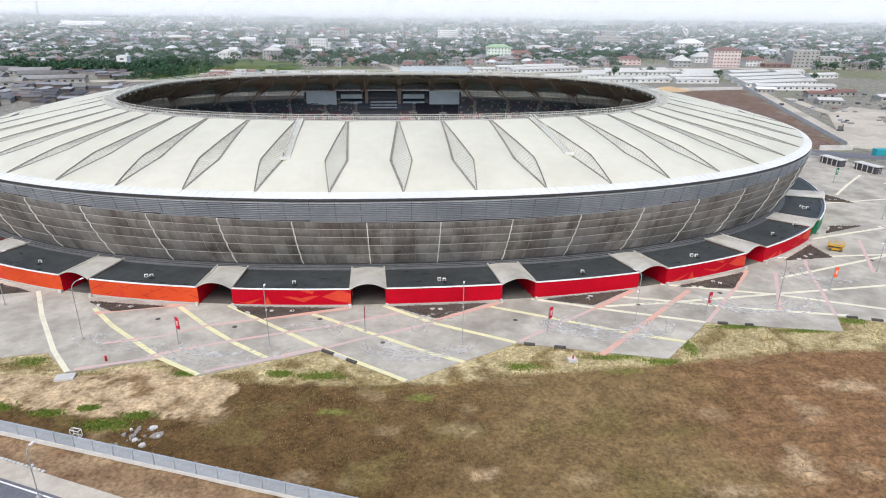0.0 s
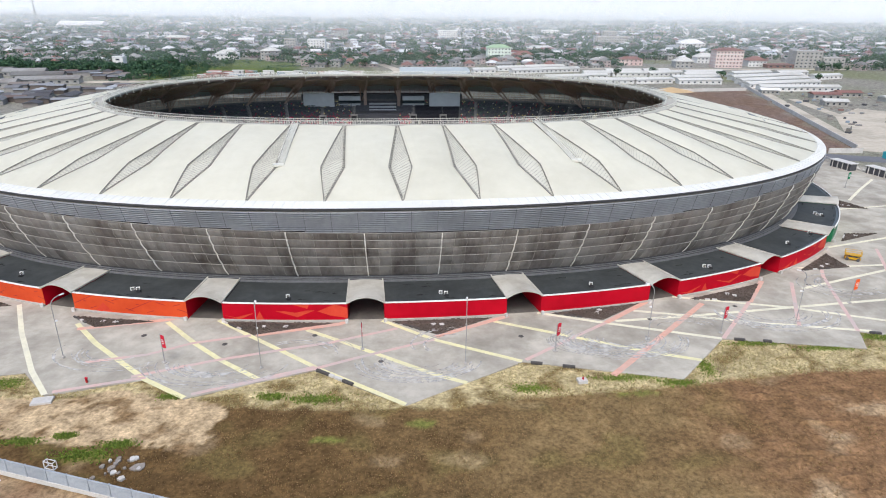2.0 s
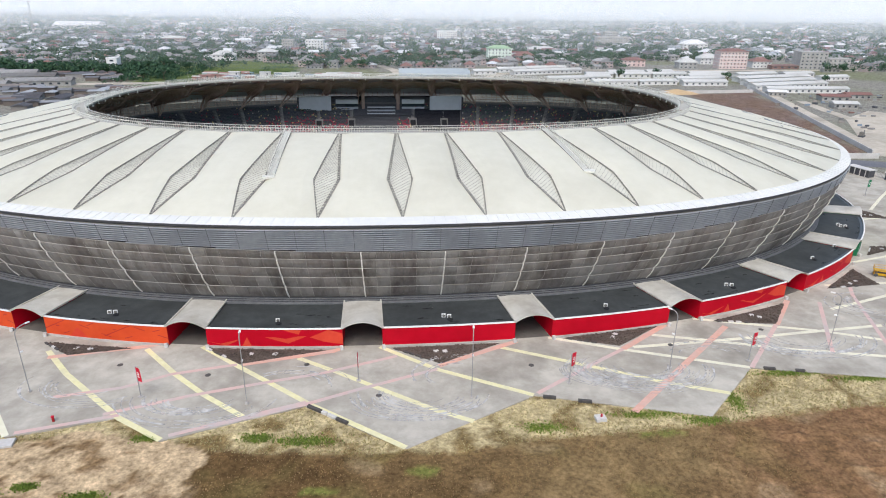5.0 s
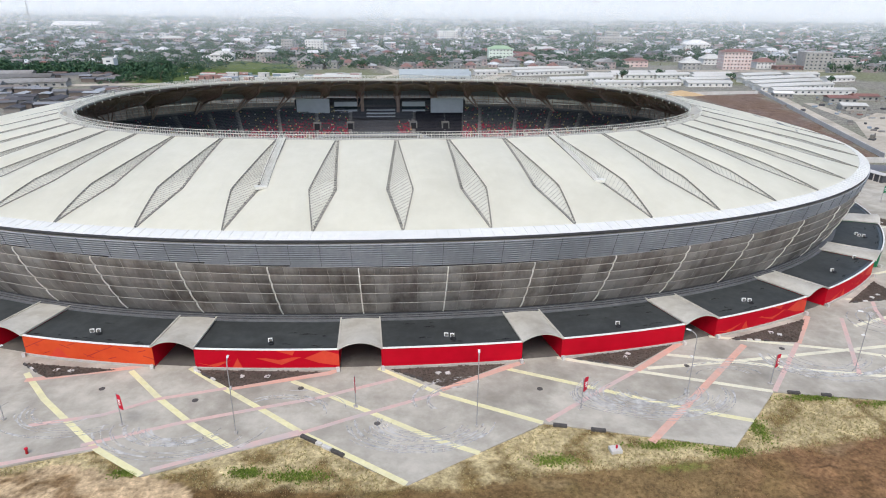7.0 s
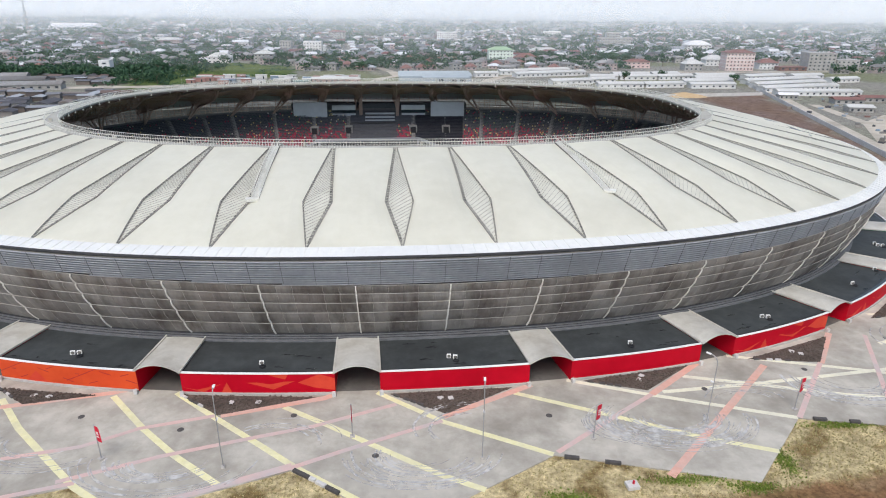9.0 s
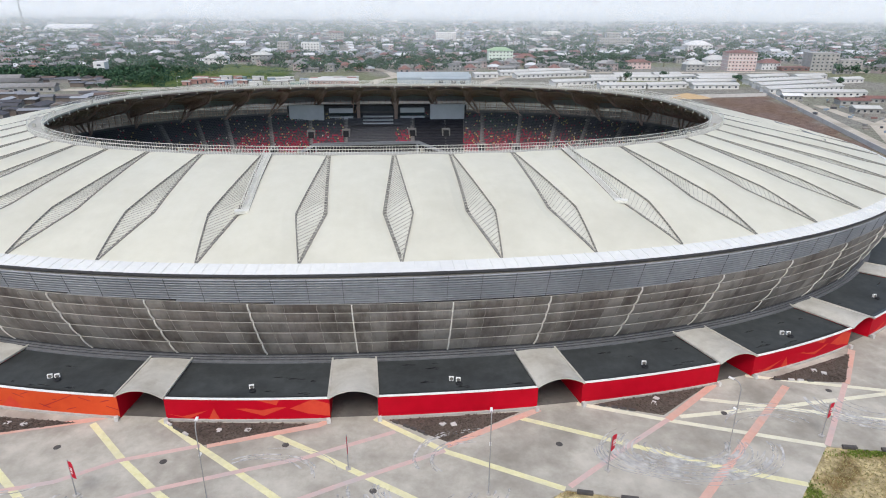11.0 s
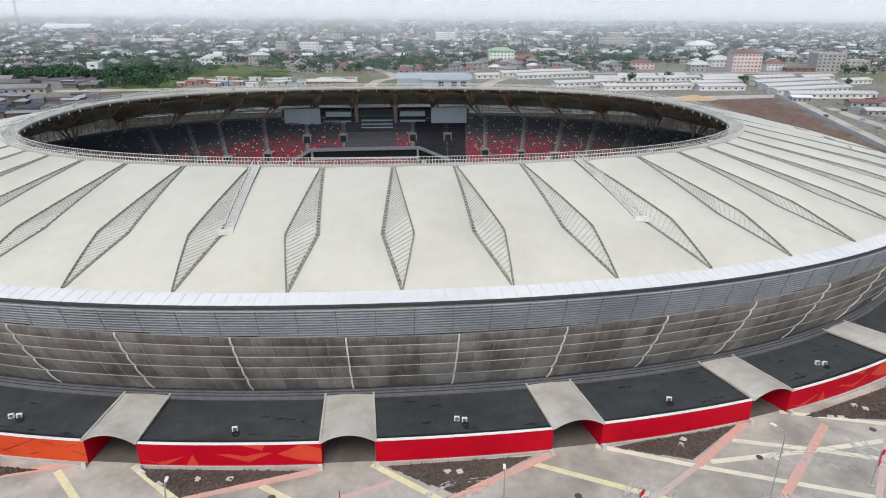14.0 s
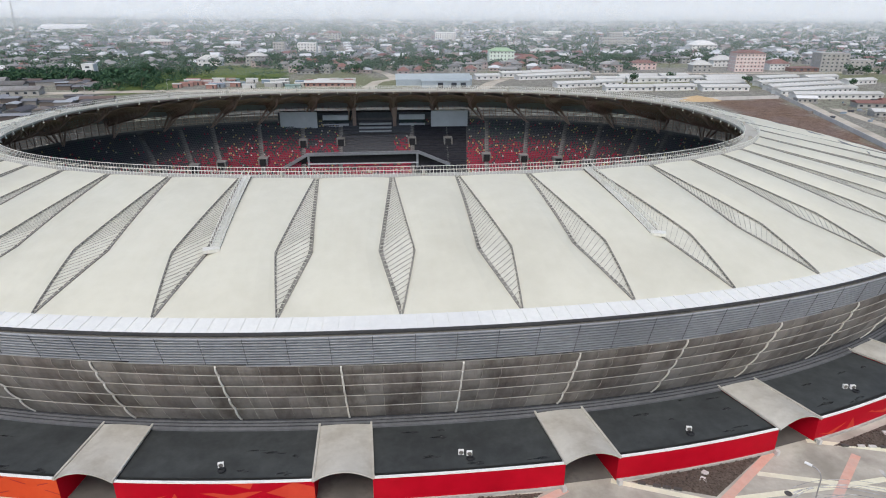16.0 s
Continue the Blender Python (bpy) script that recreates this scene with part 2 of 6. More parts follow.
TIP_QUARTER = np.append(15.3 * np.arange(7), 91.8 + (TIP_S[-1] / 4 - 91.8) * np.arange(1, 7) / 6)
TIP_HALF = np.concatenate([TIP_QUARTER, TIP_S[-1] / 2 - TIP_QUARTER[-2::-1]])
TIP_AT = np.concatenate([TIP_HALF, TIP_S[-1] - TIP_HALF[-2::-1]])


def low(k):
    return along(0.8 + float(np.interp(k % BAYS, np.arange(BAYS + 1), TIP_AT)), TIP_T, TIP_S)


def high(k):
    shift = float(np.interp((k + 24) % BAYS - 24, (-5, -4, -3, -2, -1, 0, 1, 2, 3, 4), (0, -0.8, -1.0, -1.1, -1.0, 0.1, -0.35, -0.5, -0.7, 0)))
    return along(0.2 + shift + float(np.interp(k % BAYS, np.arange(BAYS + 1), RIM_AT)), RIM_T, RIM_S)


def roof_at(k, t, lift=0.0):
    """A point of the roof: bay k, and t from its edge (0) to the opening (1)."""
    p = on(low(k), TIP, NO).lerp(on(high(k), RIM, NI), t)
    p.z += (0.9 - 1.0 * abs(math.cos(low(k))) ** 3) * 4 * t * (1 - t) * (1 - 0.35 * t) + lift
    return p


def gap(t):
    """Half the width of a grille, in bays."""
    return float(np.interp(t, (0, 0.355, 1), (0.012, 0.18, 0.03)))


stadium = thing("stadium", "oval football stadium with white membrane roof and weathered mesh facade", "stadium", at=CENTRE)

# roof
roof = part("roof", Form().sheet([[on(a, TIP, NO, TIP[2] - 0.55) for a in np.linspace(0, 2 * math.pi, 193)], [on(a, EDGE, NO, EDGE[2] - 0.75) for a in np.linspace(0, 2 * math.pi, 193)]]), STEEL, stadium, "white membrane roof with lozenge grilles")
TS = [0, 0.06, 0.14, 0.24, 0.33, 0.355, 0.42, 0.54, 0.66, 0.78, 0.9, 1.0]
for k in range(BAYS):
    rows = []
    for t in TS:
        w = gap(t)
        us = [0, 0, 0.06, 0.2, 0.35, 0.5, 0.65, 0.8, 0.94, 1, 1]
        rows.append([roof_at(k + w + u * (1 - 2 * w), t, (-0.55 if i in (0, 10) else 0.0) + 0.55 * (1 - abs(2 * u - 1) ** 2.5) * (0.35 * min(1.0, t / 0.14) + math.sin(math.pi * t))) for i, u in enumerate(us)])
    part("roof_panel", Form().sheet(rows), MEMBRANE, roof, smooth=False)
    g = Form().sheet([[roof_at(k - gap(t), t, -0.1), roof_at(k, t, -0.06), roof_at(k + gap(t), t, -0.1)] for t in TS])
    grille = part("roof_grille", g, GRILLE, roof, "lozenge of translucent sheet under slanting bars")
    edge, gutter = Form(), Form()
    for side in (-1, 1):
        pts = [roof_at(k + side * gap(t), t, 0.12) for t in TS]
        for p, q in zip(pts, pts[1:]):
            edge.beam(p, q, 0.1, 0.14)
        # an added dark mottled strip lines both edges, wide on the side seen darker
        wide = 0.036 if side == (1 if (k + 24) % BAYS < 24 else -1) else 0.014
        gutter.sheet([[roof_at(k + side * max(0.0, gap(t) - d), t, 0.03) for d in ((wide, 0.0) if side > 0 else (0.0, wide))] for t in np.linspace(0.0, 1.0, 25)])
        for i in range(40):
            t = (i + 0.5) / 40
            gutter.beam(roof_at(k + side * gap(t), t, 0.1), roof_at(k + side * max(0.0, gap(t) - wide), t + 0.006, 0.06), 0.07, 0.06, 1)
    part("edge_beam", edge, BARS, grille, "grey steel edge beams")
    part("edge_gutter", gutter, [EDGE_STRIP, GRILLE], grille, "dark mottled strip added along the lozenge's edge")
    bars = Form()
    steps = np.linspace(0.01, 0.96, 42)
    for t in steps:
        t2 = min(1.0, t + 0.15 * (gap(t) / 0.18) + 0.005)
        bars.beam(roof_at(k - gap(t), t, 0.05), roof_at(k + gap(t2), t2, 0.05), 0.04, 0.05)
    tagged(part("bar_lattice", bars, BARS, grille), kind="stuff")

ANG = [2 * math.pi * i / 384 + math.pi / 2 for i in range(384)]
# the trusses of the far side stand 13 m apart along the rim, the others under the lozenges
FAR_BAYS = [float(np.interp(RIM_S[-1] / 2 - 2.4 + 13.05 * m, RIM_AT, np.arange(BAYS + 1))) for m in range(-7, 8)]
TRUSS_AT = [k for k in range(BAYS) if k < FAR_BAYS[0] - 0.5] + FAR_BAYS + [k for k in range(BAYS) if k > FAR_BAYS[-1] + 0.5]
LINE = []
for k0, k1 in zip(TRUSS_AT, TRUSS_AT[1:] + [BAYS]):
    LINE += [(k0 + (k1 - k0) * u / 8, 1 - math.sin(math.pi * u / 8)) for u in range(8)]
part("roof_lining", Form().sheet([[roof_at(k, t, -0.75 - 0.15 * sag) for k, sag in LINE] for t in (0.02, 0.25, 0.5, 0.75, 0.97)] + [[on(high(k), INNER, NI, 30.1 - 0.3 * sag) for k, sag in LINE], [on(high(k), INNER, NI, 30.35) for k, sag in LINE]], closed=True), LINING, roof, "brown vaulted underside of the roof")
flash = Form().sheet([[on(a, r, NO, z) for a in ANG] for r, z in ((TIP, TIP[2] + 0.02), (EDGE, EDGE[2]), (EDGE, EDGE[2] - 0.42), (TIP, EDGE[2] - 0.5))], closed=True)
flash.m = [m for m in (0, 1, 1) for _ in ANG]
part("edge_flashing", flash, [FLASHING, DARK_TRIM], roof, "pale metal flashing round the roof's edge")
seams = Form()
for i in range(BAYS * 8):
    a = low(i / 8)
    seams.beam(on(a, TIP, NO, TIP[2] + 0.05), on(a, EDGE, NO, EDGE[2] + 0.03), 0.09, 0.1)
tagged(part("flashing_seams", seams, FLASHING, roof), kind="stuff")

# facade
def side_ring(z):
    f = (z - FOOT[2]) / (EDGE[2] - 0.5 - FOOT[2])
    f = f + 0.12 * math.sin(math.pi * max(0, min(1, f)))
    return (FOOT[0] + (EDGE[0] - FOOT[0]) * f, FOOT[1] + (EDGE[1] - FOOT[1]) * f, z)


def mesh_top(a):
    """The height at which mesh turns into louvres: lowest in front."""
    x = radius(a, *FOOT[:2], NO) * math.cos(a)
    return float(np.interp(x, (-120, -90, -66, -50, -36, -22, -7, 6, 21, 32, 41, 52, 67, 81, 90, 120), (19.0, 18.3, 17.7, 17.2, 16.85, 16.4, 16.05, 15.9, 15.95, 16.1, 16.25, 16.55, 16.95, 17.6, 17.9, 18.6)))


def foot_angle(k):
    return low(k)


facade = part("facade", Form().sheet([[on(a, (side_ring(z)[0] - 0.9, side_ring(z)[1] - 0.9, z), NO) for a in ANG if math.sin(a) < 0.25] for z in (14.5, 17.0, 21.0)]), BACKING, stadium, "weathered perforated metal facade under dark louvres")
rest, COLS, ROWS5 = Form(), 6, 5
ROW_F = (0, 0.235, 0.465, 0.665, 0.845, 1.0)


def mesh_z(a, row):
    """The height of a share of the mesh rows at an angle: the upper rows are lower."""
    return FOOT[2] + (mesh_top(a) - FOOT[2]) * float(np.interp(row, range(ROWS5 + 1), ROW_F))


def mesh_panel(form, k, c, r):
    a0, a1 = foot_angle(k + c / COLS + 0.0015), foot_angle(k + (c + 1) / COLS - 0.0015)
    pts = []
    for g, out in ((0.02, 0.1), (0.3, 0.2), (0.62, 0.23), (0.9, 0.17), (0.985, 0.1), (0.985, -0.04)):
        row = []
        for a in (a0, a1):
            z = mesh_z(a, r + g)
            sr = side_ring(z)
            row.append(on(a, (sr[0] + out, sr[1] + out, z), NO))
        pts.append(row)
    form.sheet(pts)


for k in range(BAYS):
    kk = k + 0.5
    near = k <= 4 or k >= BAYS - 6
    for c in range(COLS):
        for r in range(ROWS5):
            if near:
                f = Form()
                mesh_panel(f, kk, c, r)
                part("mesh_panel", f, DARKER_MESH if c in (2, 3) else MESH, facade)
            else:
                mesh_panel(rest, kk, c, r)
    rib = Form()
    a = foot_angle(kk)
    prev = None
    for r in range(ROWS5):
        for g, out in ((0.0, 0.18), (0.3, 0.36), (0.62, 0.42), (0.9, 0.34), (0.99, 0.2)):
            z = mesh_z(a, r + g)
            sr = side_ring(z)
            p = on(a, (sr[0] + out, sr[1] + out, z), NO)
            if prev:
                rib.beam(prev, p, 0.22, 0.18)
            prev = p
    part("rib", rib, RIB, facade, "white scalloped vertical rib")
tagged(part("far_mesh", rest, MESH, facade), kind="stuff")
for r in range(1, ROWS5 + 1):
    f = Form()
    ring = []
    for a in ANG:
        z = mesh_z(a, r)
        sr = side_ring(z)
        ring.append([on(a, (sr[0] + o, sr[1] + o, z + dz), NO) for o, dz in ((-0.05, 0.02), (0.2, 0.02), (0.2, -0.03))])
    f.sheet([list(x) for x in zip(*ring)], closed=True)
    part("ledge", f, LEDGE, facade, "pale ledge between two rows of mesh")
for i in range(14):
    z = 20.75 - 0.43 * i
    sr = side_ring(z)
    for half in (-1, 1):
        f = Form()
        for j in range(384):
            a, b = ANG[j], ANG[j] + 2 * math.pi / 384
            if z > mesh_top(a) + 0.15 and math.sin((a + b) / 2) * half > 0:
                f.sheet([[on(x, (sr[0] + o, sr[1] + o, z + dz), NO) for x in (a, b)] for o, dz in ((-0.2, 0.13), (0.24, -0.02), (0.24, -0.12), (0.1, -0.14))])
        if f.v:
            part("louvre_slat", f, LOUVRE, facade)
joints = Form()
for i in range(BAYS * 3):
    a = low(i / 3 + 0.1)
    if math.sin(a) < 0.1:
        z = mesh_top(a) + 0.3
        lo, hi = side_ring(z), side_ring(20.8)
        joints.beam(on(a, (lo[0] + 0.24, lo[1] + 0.24, z), NO), on(a, (hi[0] + 0.24, hi[1] + 0.24, 20.8), NO), 0.06)
tagged(part("louvre_joint", joints, DARK_TRIM, facade), kind="stuff")
tray = Form().sheet([[on(a, (FOOT[0] + o, FOOT[1] + o, z), NO) for a in ANG] for o, z in ((-0.5, 4.97), (0.2, 4.9), (0.2, 4.72), (0.55, 4.68), (0.55, 4.5), (0.95, 4.45), (0.95, 4.25), (1.4, 4.2), (1.4, 3.5))], closed=True)
tray.m = [m for m in (1, 1, 0, 1, 0, 1, 0, 0) for _ in ANG]
part("facade_foot", tray, [material("grey_gutter_metal", rgb((98, 98, 99)), rgb((112, 112, 113)), 0.6, 1.0, 0.1, rgb((80, 80, 82)), 0.6), DARK_TRIM], facade, "stepped grey gutter at the foot of the mesh")
THIN = material("weathered_thin_rib", rgb((150, 144, 136)), rgb((168, 162, 154)), 0.7, 1.5, 0.3, rgb((96, 88, 80)), 0.8)
for k in range(BAYS):
    for c in (1, 2, 4, 5):
        a = foot_angle(k + 0.5 + c / COLS)
        if math.sin(a) > 0.2:
            continue
        f, prev = Form(), None
        for r in range(ROWS5):
            for g, out in ((0.02, 0.12), (0.45, 0.26), (0.97, 0.14)):
                z = mesh_z(a, r + g)
                sr = side_ring(z)
                p = on(a + (0.0005 * math.sin(g * 3.1) * (1 if c < 3 else -1) * r), (sr[0] + out, sr[1] + out, z), NO)
                if prev:
                    f.beam(prev, p, 0.05, 0.05)
                prev = p
        part("thin_rib", f, THIN, facade)

# podium rooms and gateways
GATE_S = [-6.9 + 31.75 * i for i in range(-3, 4)]
left_over = WALL_S[-1] - (GATE_S[-1] - GATE_S[0])
GATE_S += [GATE_S[6] + left_over * i / 18 for i in range(1, 18)]
HALF_GATE, DEPTH = 3.6, 11.2


def wall_at(s, inward=0.0, z=0.0):
    """A point s metres along the podium's wall, moved inward at right angles plus a shear fitted to the camera's view.
    """
    p, q = on(along(s - 0.3, WALL_T, WALL_S), WALL, NO), on(along(s + 0.3, WALL_T, WALL_S), WALL, NO)
    d = (q - p).normalized()
    shear = max(-2.2, min(0.8, -0.016 * (s + 39))) / DEPTH if inward > 0.5 else 0.0
    m = (p + q) / 2 + (Vector((-d.y, d.x, 0)) + d * shear) * inward
    m.z = z
    return m


WALL_TOP = 3.95
WET = material("wet_black_roofing", rgb((26, 27, 27)), rgb((46, 48, 47)), 0.3, 0.6, 0.2, rgb((20, 20, 20)), 0.6, spec=0.4)
DAMP = material("damp_roofing", rgb((34, 35, 35)), rgb((48, 50, 49)), 0.45, 0.6, 0.2, spec=0.3)
mottle, fade = DAMP.node_tree.nodes.new("ShaderNodeTexNoise"), DAMP.node_tree.nodes.new("ShaderNodeMapRange")
mottle.inputs["Scale"].default_value, mottle.inputs["Detail"].default_value = 1.2, 5
fade.inputs[1].default_value, fade.inputs[2].default_value, fade.inputs[3].default_value, fade.inputs[4].default_value = 0.38, 0.62, 0.0, 0.75
wire(DAMP.node_tree, (mottle.outputs[0], fade.inputs[0]), (fade.outputs[0], DAMP.node_tree.nodes["Principled BSDF"].inputs["Alpha"]))
# floor tone is darkened to give the passage its shade
FLOOR = material("shaded_passage_floor", rgb((92, 88, 83)), rgb((112, 107, 101)), 0.9, 0.8, 0.2, rgb((70, 66, 62)), 0.7)
rng = random.Random(17)


def damp(room, s0, s1):
    """A dark damp patch of uneven outline on the flat roof, mostly near its outer edge."""
    s, i = rng.uniform(s0 + 2, s1 - 2), 1.3 + 8.5 * rng.random() ** 2.6
    w, d = rng.uniform(0.4, 1.9), rng.uniform(0.15, 0.45)
    pts = [(s + w * rng.uniform(0.45, 1.1) * math.cos(q), i + d * rng.uniform(0.45, 1.1) * math.sin(q)) for q in np.arange(0, 6.28, 0.42)]
    part("damp_patch", Form().face([wall_at(x, max(1.0, y), float(np.interp(max(1.0, y), (0.9, 5, DEPTH + 1.2), (3.70, 3.85, 3.95))) + 0.012) for x, y in pts]), DAMP, room)


for g in range(24):
    s0, s1 = GATE_S[g] + HALF_GATE, (GATE_S[g + 1] if g < 23 else GATE_S[0] + WALL_S[-1]) - HALF_GATE
    i0, i1 = GATE_S[g], s1 + HALF_GATE
    paint = {0: ORANGE, 1: ORANGE, 2: RED, 3: RED, 4: RED, 5: RED, 6: RED, 7: GREEN, 8: GREEN, 9: GREEN, 23: ORANGE, 22: ORANGE}.get(g, RED)
    room = thing("podium_room", "low podium room with " + {RED: "red", ORANGE: "orange", GREEN: "green"}[paint] + " outer wall and dark flat roof", "podium room", "podium rooms")
    room.parent = None
    room.matrix_basis = CENTRE
    ss = np.linspace(s0, s1, 13)
    n = len(ss)
    out, inn = [wall_at(s) for s in ss], []
    a0, a1 = wall_at(s0, DEPTH), wall_at(s1, DEPTH)
    inn = [wall_at(s, DEPTH) for s in ss]
    shell = Form()
    o2 = [p for p in out]
    shell.sheet([[p + Vector((0, 0, z)) for p in o2] for z in (0.35, WALL_TOP)])
    part("outer_wall", shell, paint, room)
    for a, b in ((out[-1], inn[-1]), (inn[0], out[0])):
        part("end_wall", Form().sheet([[a + Vector((0, 0, z)), b + Vector((0, 0, z))] for z in (0.0, WALL_TOP)]), GREEN if paint is GREEN else RED, room)
    part("plinth", Form().sheet([[wall_at(s, i, z) for s in ss] for i, z in ((-0.25, 0), (-0.25, 0.35), (0.1, 0.37))]), PLINTH, room)
    part("flat_roof", Form().sheet([[wall_at(s, i, z) for s in ss] for i, z in ((0.25, 3.72), (0.9, 3.70), (5, 3.85), (DEPTH + 1.2, 3.95))]), ROOFING, room)
    part("coping", Form().sheet([[wall_at(s, i, z) for s in ss] for i, z in ((-0.1, WALL_TOP - 0.16), (-0.1, WALL_TOP + 0.06), (0.2, WALL_TOP + 0.06), (0.2, 3.6))]), COPING, room)
    part("roof_gutter", Form().sheet([[wall_at(s, i, z) for s in ss] for i, z in ((0.3, 3.735), (0.95, 3.735))]), WET, room, "black wet gutter behind the coping")
    for i in range(7 if g < 8 or g > 20 else 0):
        damp(room, s0, s1)
    gate = thing("gateway", "vaulted beige metal canopy over a stadium entrance passage", "gateway", "gateways")
    gate.matrix_basis = CENTRE
    c = GATE_S[g]
    prof = np.linspace(-1, 1, 13)
    rows = []
    for f in np.linspace(0, 1, 6):
        rise = 1.15 * (1 - f) ** 1.3 + 0.12
        rows.append([wall_at(c + u * (HALF_GATE + 0.12), -0.35 + f * (DEPTH + 0.3), WALL_TOP + 0.05 + 0.25 * f + rise * (1 - u * u)) for u in prof])
    v = Form().sheet(rows)
    v.sheet([[p - Vector((0, 0, 0.14)) for p in rows[0]], rows[0]])
    v.sheet([[p - Vector((0, 0, 0.14)) for p in r] for r in rows])
    part("vault", v, VAULT, gate, smooth=True)
    for u in (-1, 1):
        fl = Form()
        q = [wall_at(c + u * (HALF_GATE + 0.1), -0.3 + f * (DEPTH + 0.3), WALL_TOP + 0.12 + 0.28 * f) for f in (0, 0.5, 1)]
        for x, y in zip(q, q[1:]):
            fl.beam(x, y, 0.28, 0.3)
        part("edge_trim", fl, VAULT, gate)
    far = DEPTH + 9.0
    part("passage_floor", Form().sheet([[wall_at(c + u * (HALF_GATE - 0.03), i, 0.012) for u in (-1, 1)] for i in (0.6, DEPTH * 0.5, DEPTH, far)]), FLOOR, gate)
    # a dark box is added behind the passage so that the arch reads shaded
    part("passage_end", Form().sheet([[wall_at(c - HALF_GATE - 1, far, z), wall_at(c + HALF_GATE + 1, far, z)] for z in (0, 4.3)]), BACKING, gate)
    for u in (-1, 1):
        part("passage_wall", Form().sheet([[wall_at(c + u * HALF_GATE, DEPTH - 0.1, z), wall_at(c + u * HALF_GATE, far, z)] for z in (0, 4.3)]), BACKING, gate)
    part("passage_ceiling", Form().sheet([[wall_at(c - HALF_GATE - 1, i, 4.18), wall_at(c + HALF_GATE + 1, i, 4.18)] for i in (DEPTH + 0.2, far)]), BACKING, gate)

# painted facets on the podium's walls: (gate, share along the wall, height) corners
def facet(g, pts, mat, name="painted_facet"):
    s0, s1 = GATE_S[g] + HALF_GATE, GATE_S[(g + 1) % 24] - HALF_GATE
    if s1 < s0:
        s1 += WALL_S[-1]
    f = Form().face([wall_at(s0 + (s1 - s0) * u, -0.02, 0.35 + 3.4 * h) for u, h in pts])
    ob = part(name, f, mat, None)
    ob.parent = rooms[g]


rooms = [o for o in scene.objects if o.name.split(".")[0] == "podium_room"]
for g, mat in ((2, LIGHT_ORANGE), (5, LIGHT_ORANGE), (6, LIGHT_ORANGE)):
    facet(g, [(0.0, 0.25), (0.14, 0.0), (0.26, 0.45), (0.1, 0.12)], mat)
    facet(g, [(0.26, 0.0), (0.33, 0.0), (0.3, 0.55)], mat)
    facet(g, [(0.43, 0.55), (0.6, 0.18), (0.74, 0.62)], mat)
    facet(g, [(0.56, 1.0), (0.68, 0.72), (0.7, 1.0)], mat)
    facet(g, [(0.76, 0.55), (0.86, 0.28), (1.0, 0.1), (1.0, 0.75), (0.9, 1.0)], mat)
for g in (0, 1, 22, 23):
    for u0, h0, u1, h1 in ((0.0, 0.3, 0.2, 1.0), (0.15, 0.1, 0.42, 0.9), (0.3, 0.75, 0.55, 0.15), (0.5, 0.2, 0.72, 0.95), (0.1, 0.55, 0.6, 0.62), (0.66, 0.15, 0.95, 0.8), (0.75, 0.85, 1.0, 0.3)):
        facet(g, [(u0, h0), (u1, h1), (u1, h1 + 0.04), (u0, h0 + 0.04)], DARK_RED, "painted_line")
    facet(g, [(0.2, 0.0), (0.36, 0.0), (0.28, 0.6)], LIGHT_ORANGE)
for g in (7, 8, 9):
    facet(g, [(0.2, 0.0), (0.45, 0.0), (0.3, 0.9)], material("light_green_panel", rgb((60, 150, 110)), rgb((70, 160, 118)), 0.5))

# rim of the opening: deck, railings, light boxes
part("rim_deck", Form().sheet([[on(a, r, NI, z) for a in ANG] for r, z in ((RIM, 30.75), (RIM, 30.95), (INNER, 30.75), (INNER, 30.3))], closed=True), DECK, roof, "pale walkway round the roof's opening")
N_POST = 800
RIM_POST = [along(RIM_S[-1] * i / N_POST, RIM_T, RIM_S) for i in range(N_POST)]
for ring, base, tall, name in ((INNER, 30.75, 1.3, "inner_railing"), (RIM, 30.9, 1.15, "outer_railing")):
    f = Form()
    pts = [[on(a, (ring[0] - 0.1, ring[1] - 0.1, 0), NI, base + h) for a in RIM_POST] for h in (0.0, tall * 0.5, tall)]
    for i in range(N_POST):
        f.beam(pts[0][i], pts[2][i], 0.05)
        for row, w in ((pts[1], 0.05), (pts[2], 0.08)):
            f.beam(row[i], row[(i + 1) % N_POST], w)
    tagged(part(name, f, RAILING, roof, "white tubular railing"), kind="stuff")
for i in range(24):
    a = high(2 * i + 0.5)
    p = on(a, ((RIM[0] + INNER[0]) / 2, (RIM[1] + INNER[1]) / 2, 0), NI, 30.85)
    part("lamp_box", Form().box(p, (0.7, 0.5, 0.9), a), DECK, roof, "white equipment box on the rim")

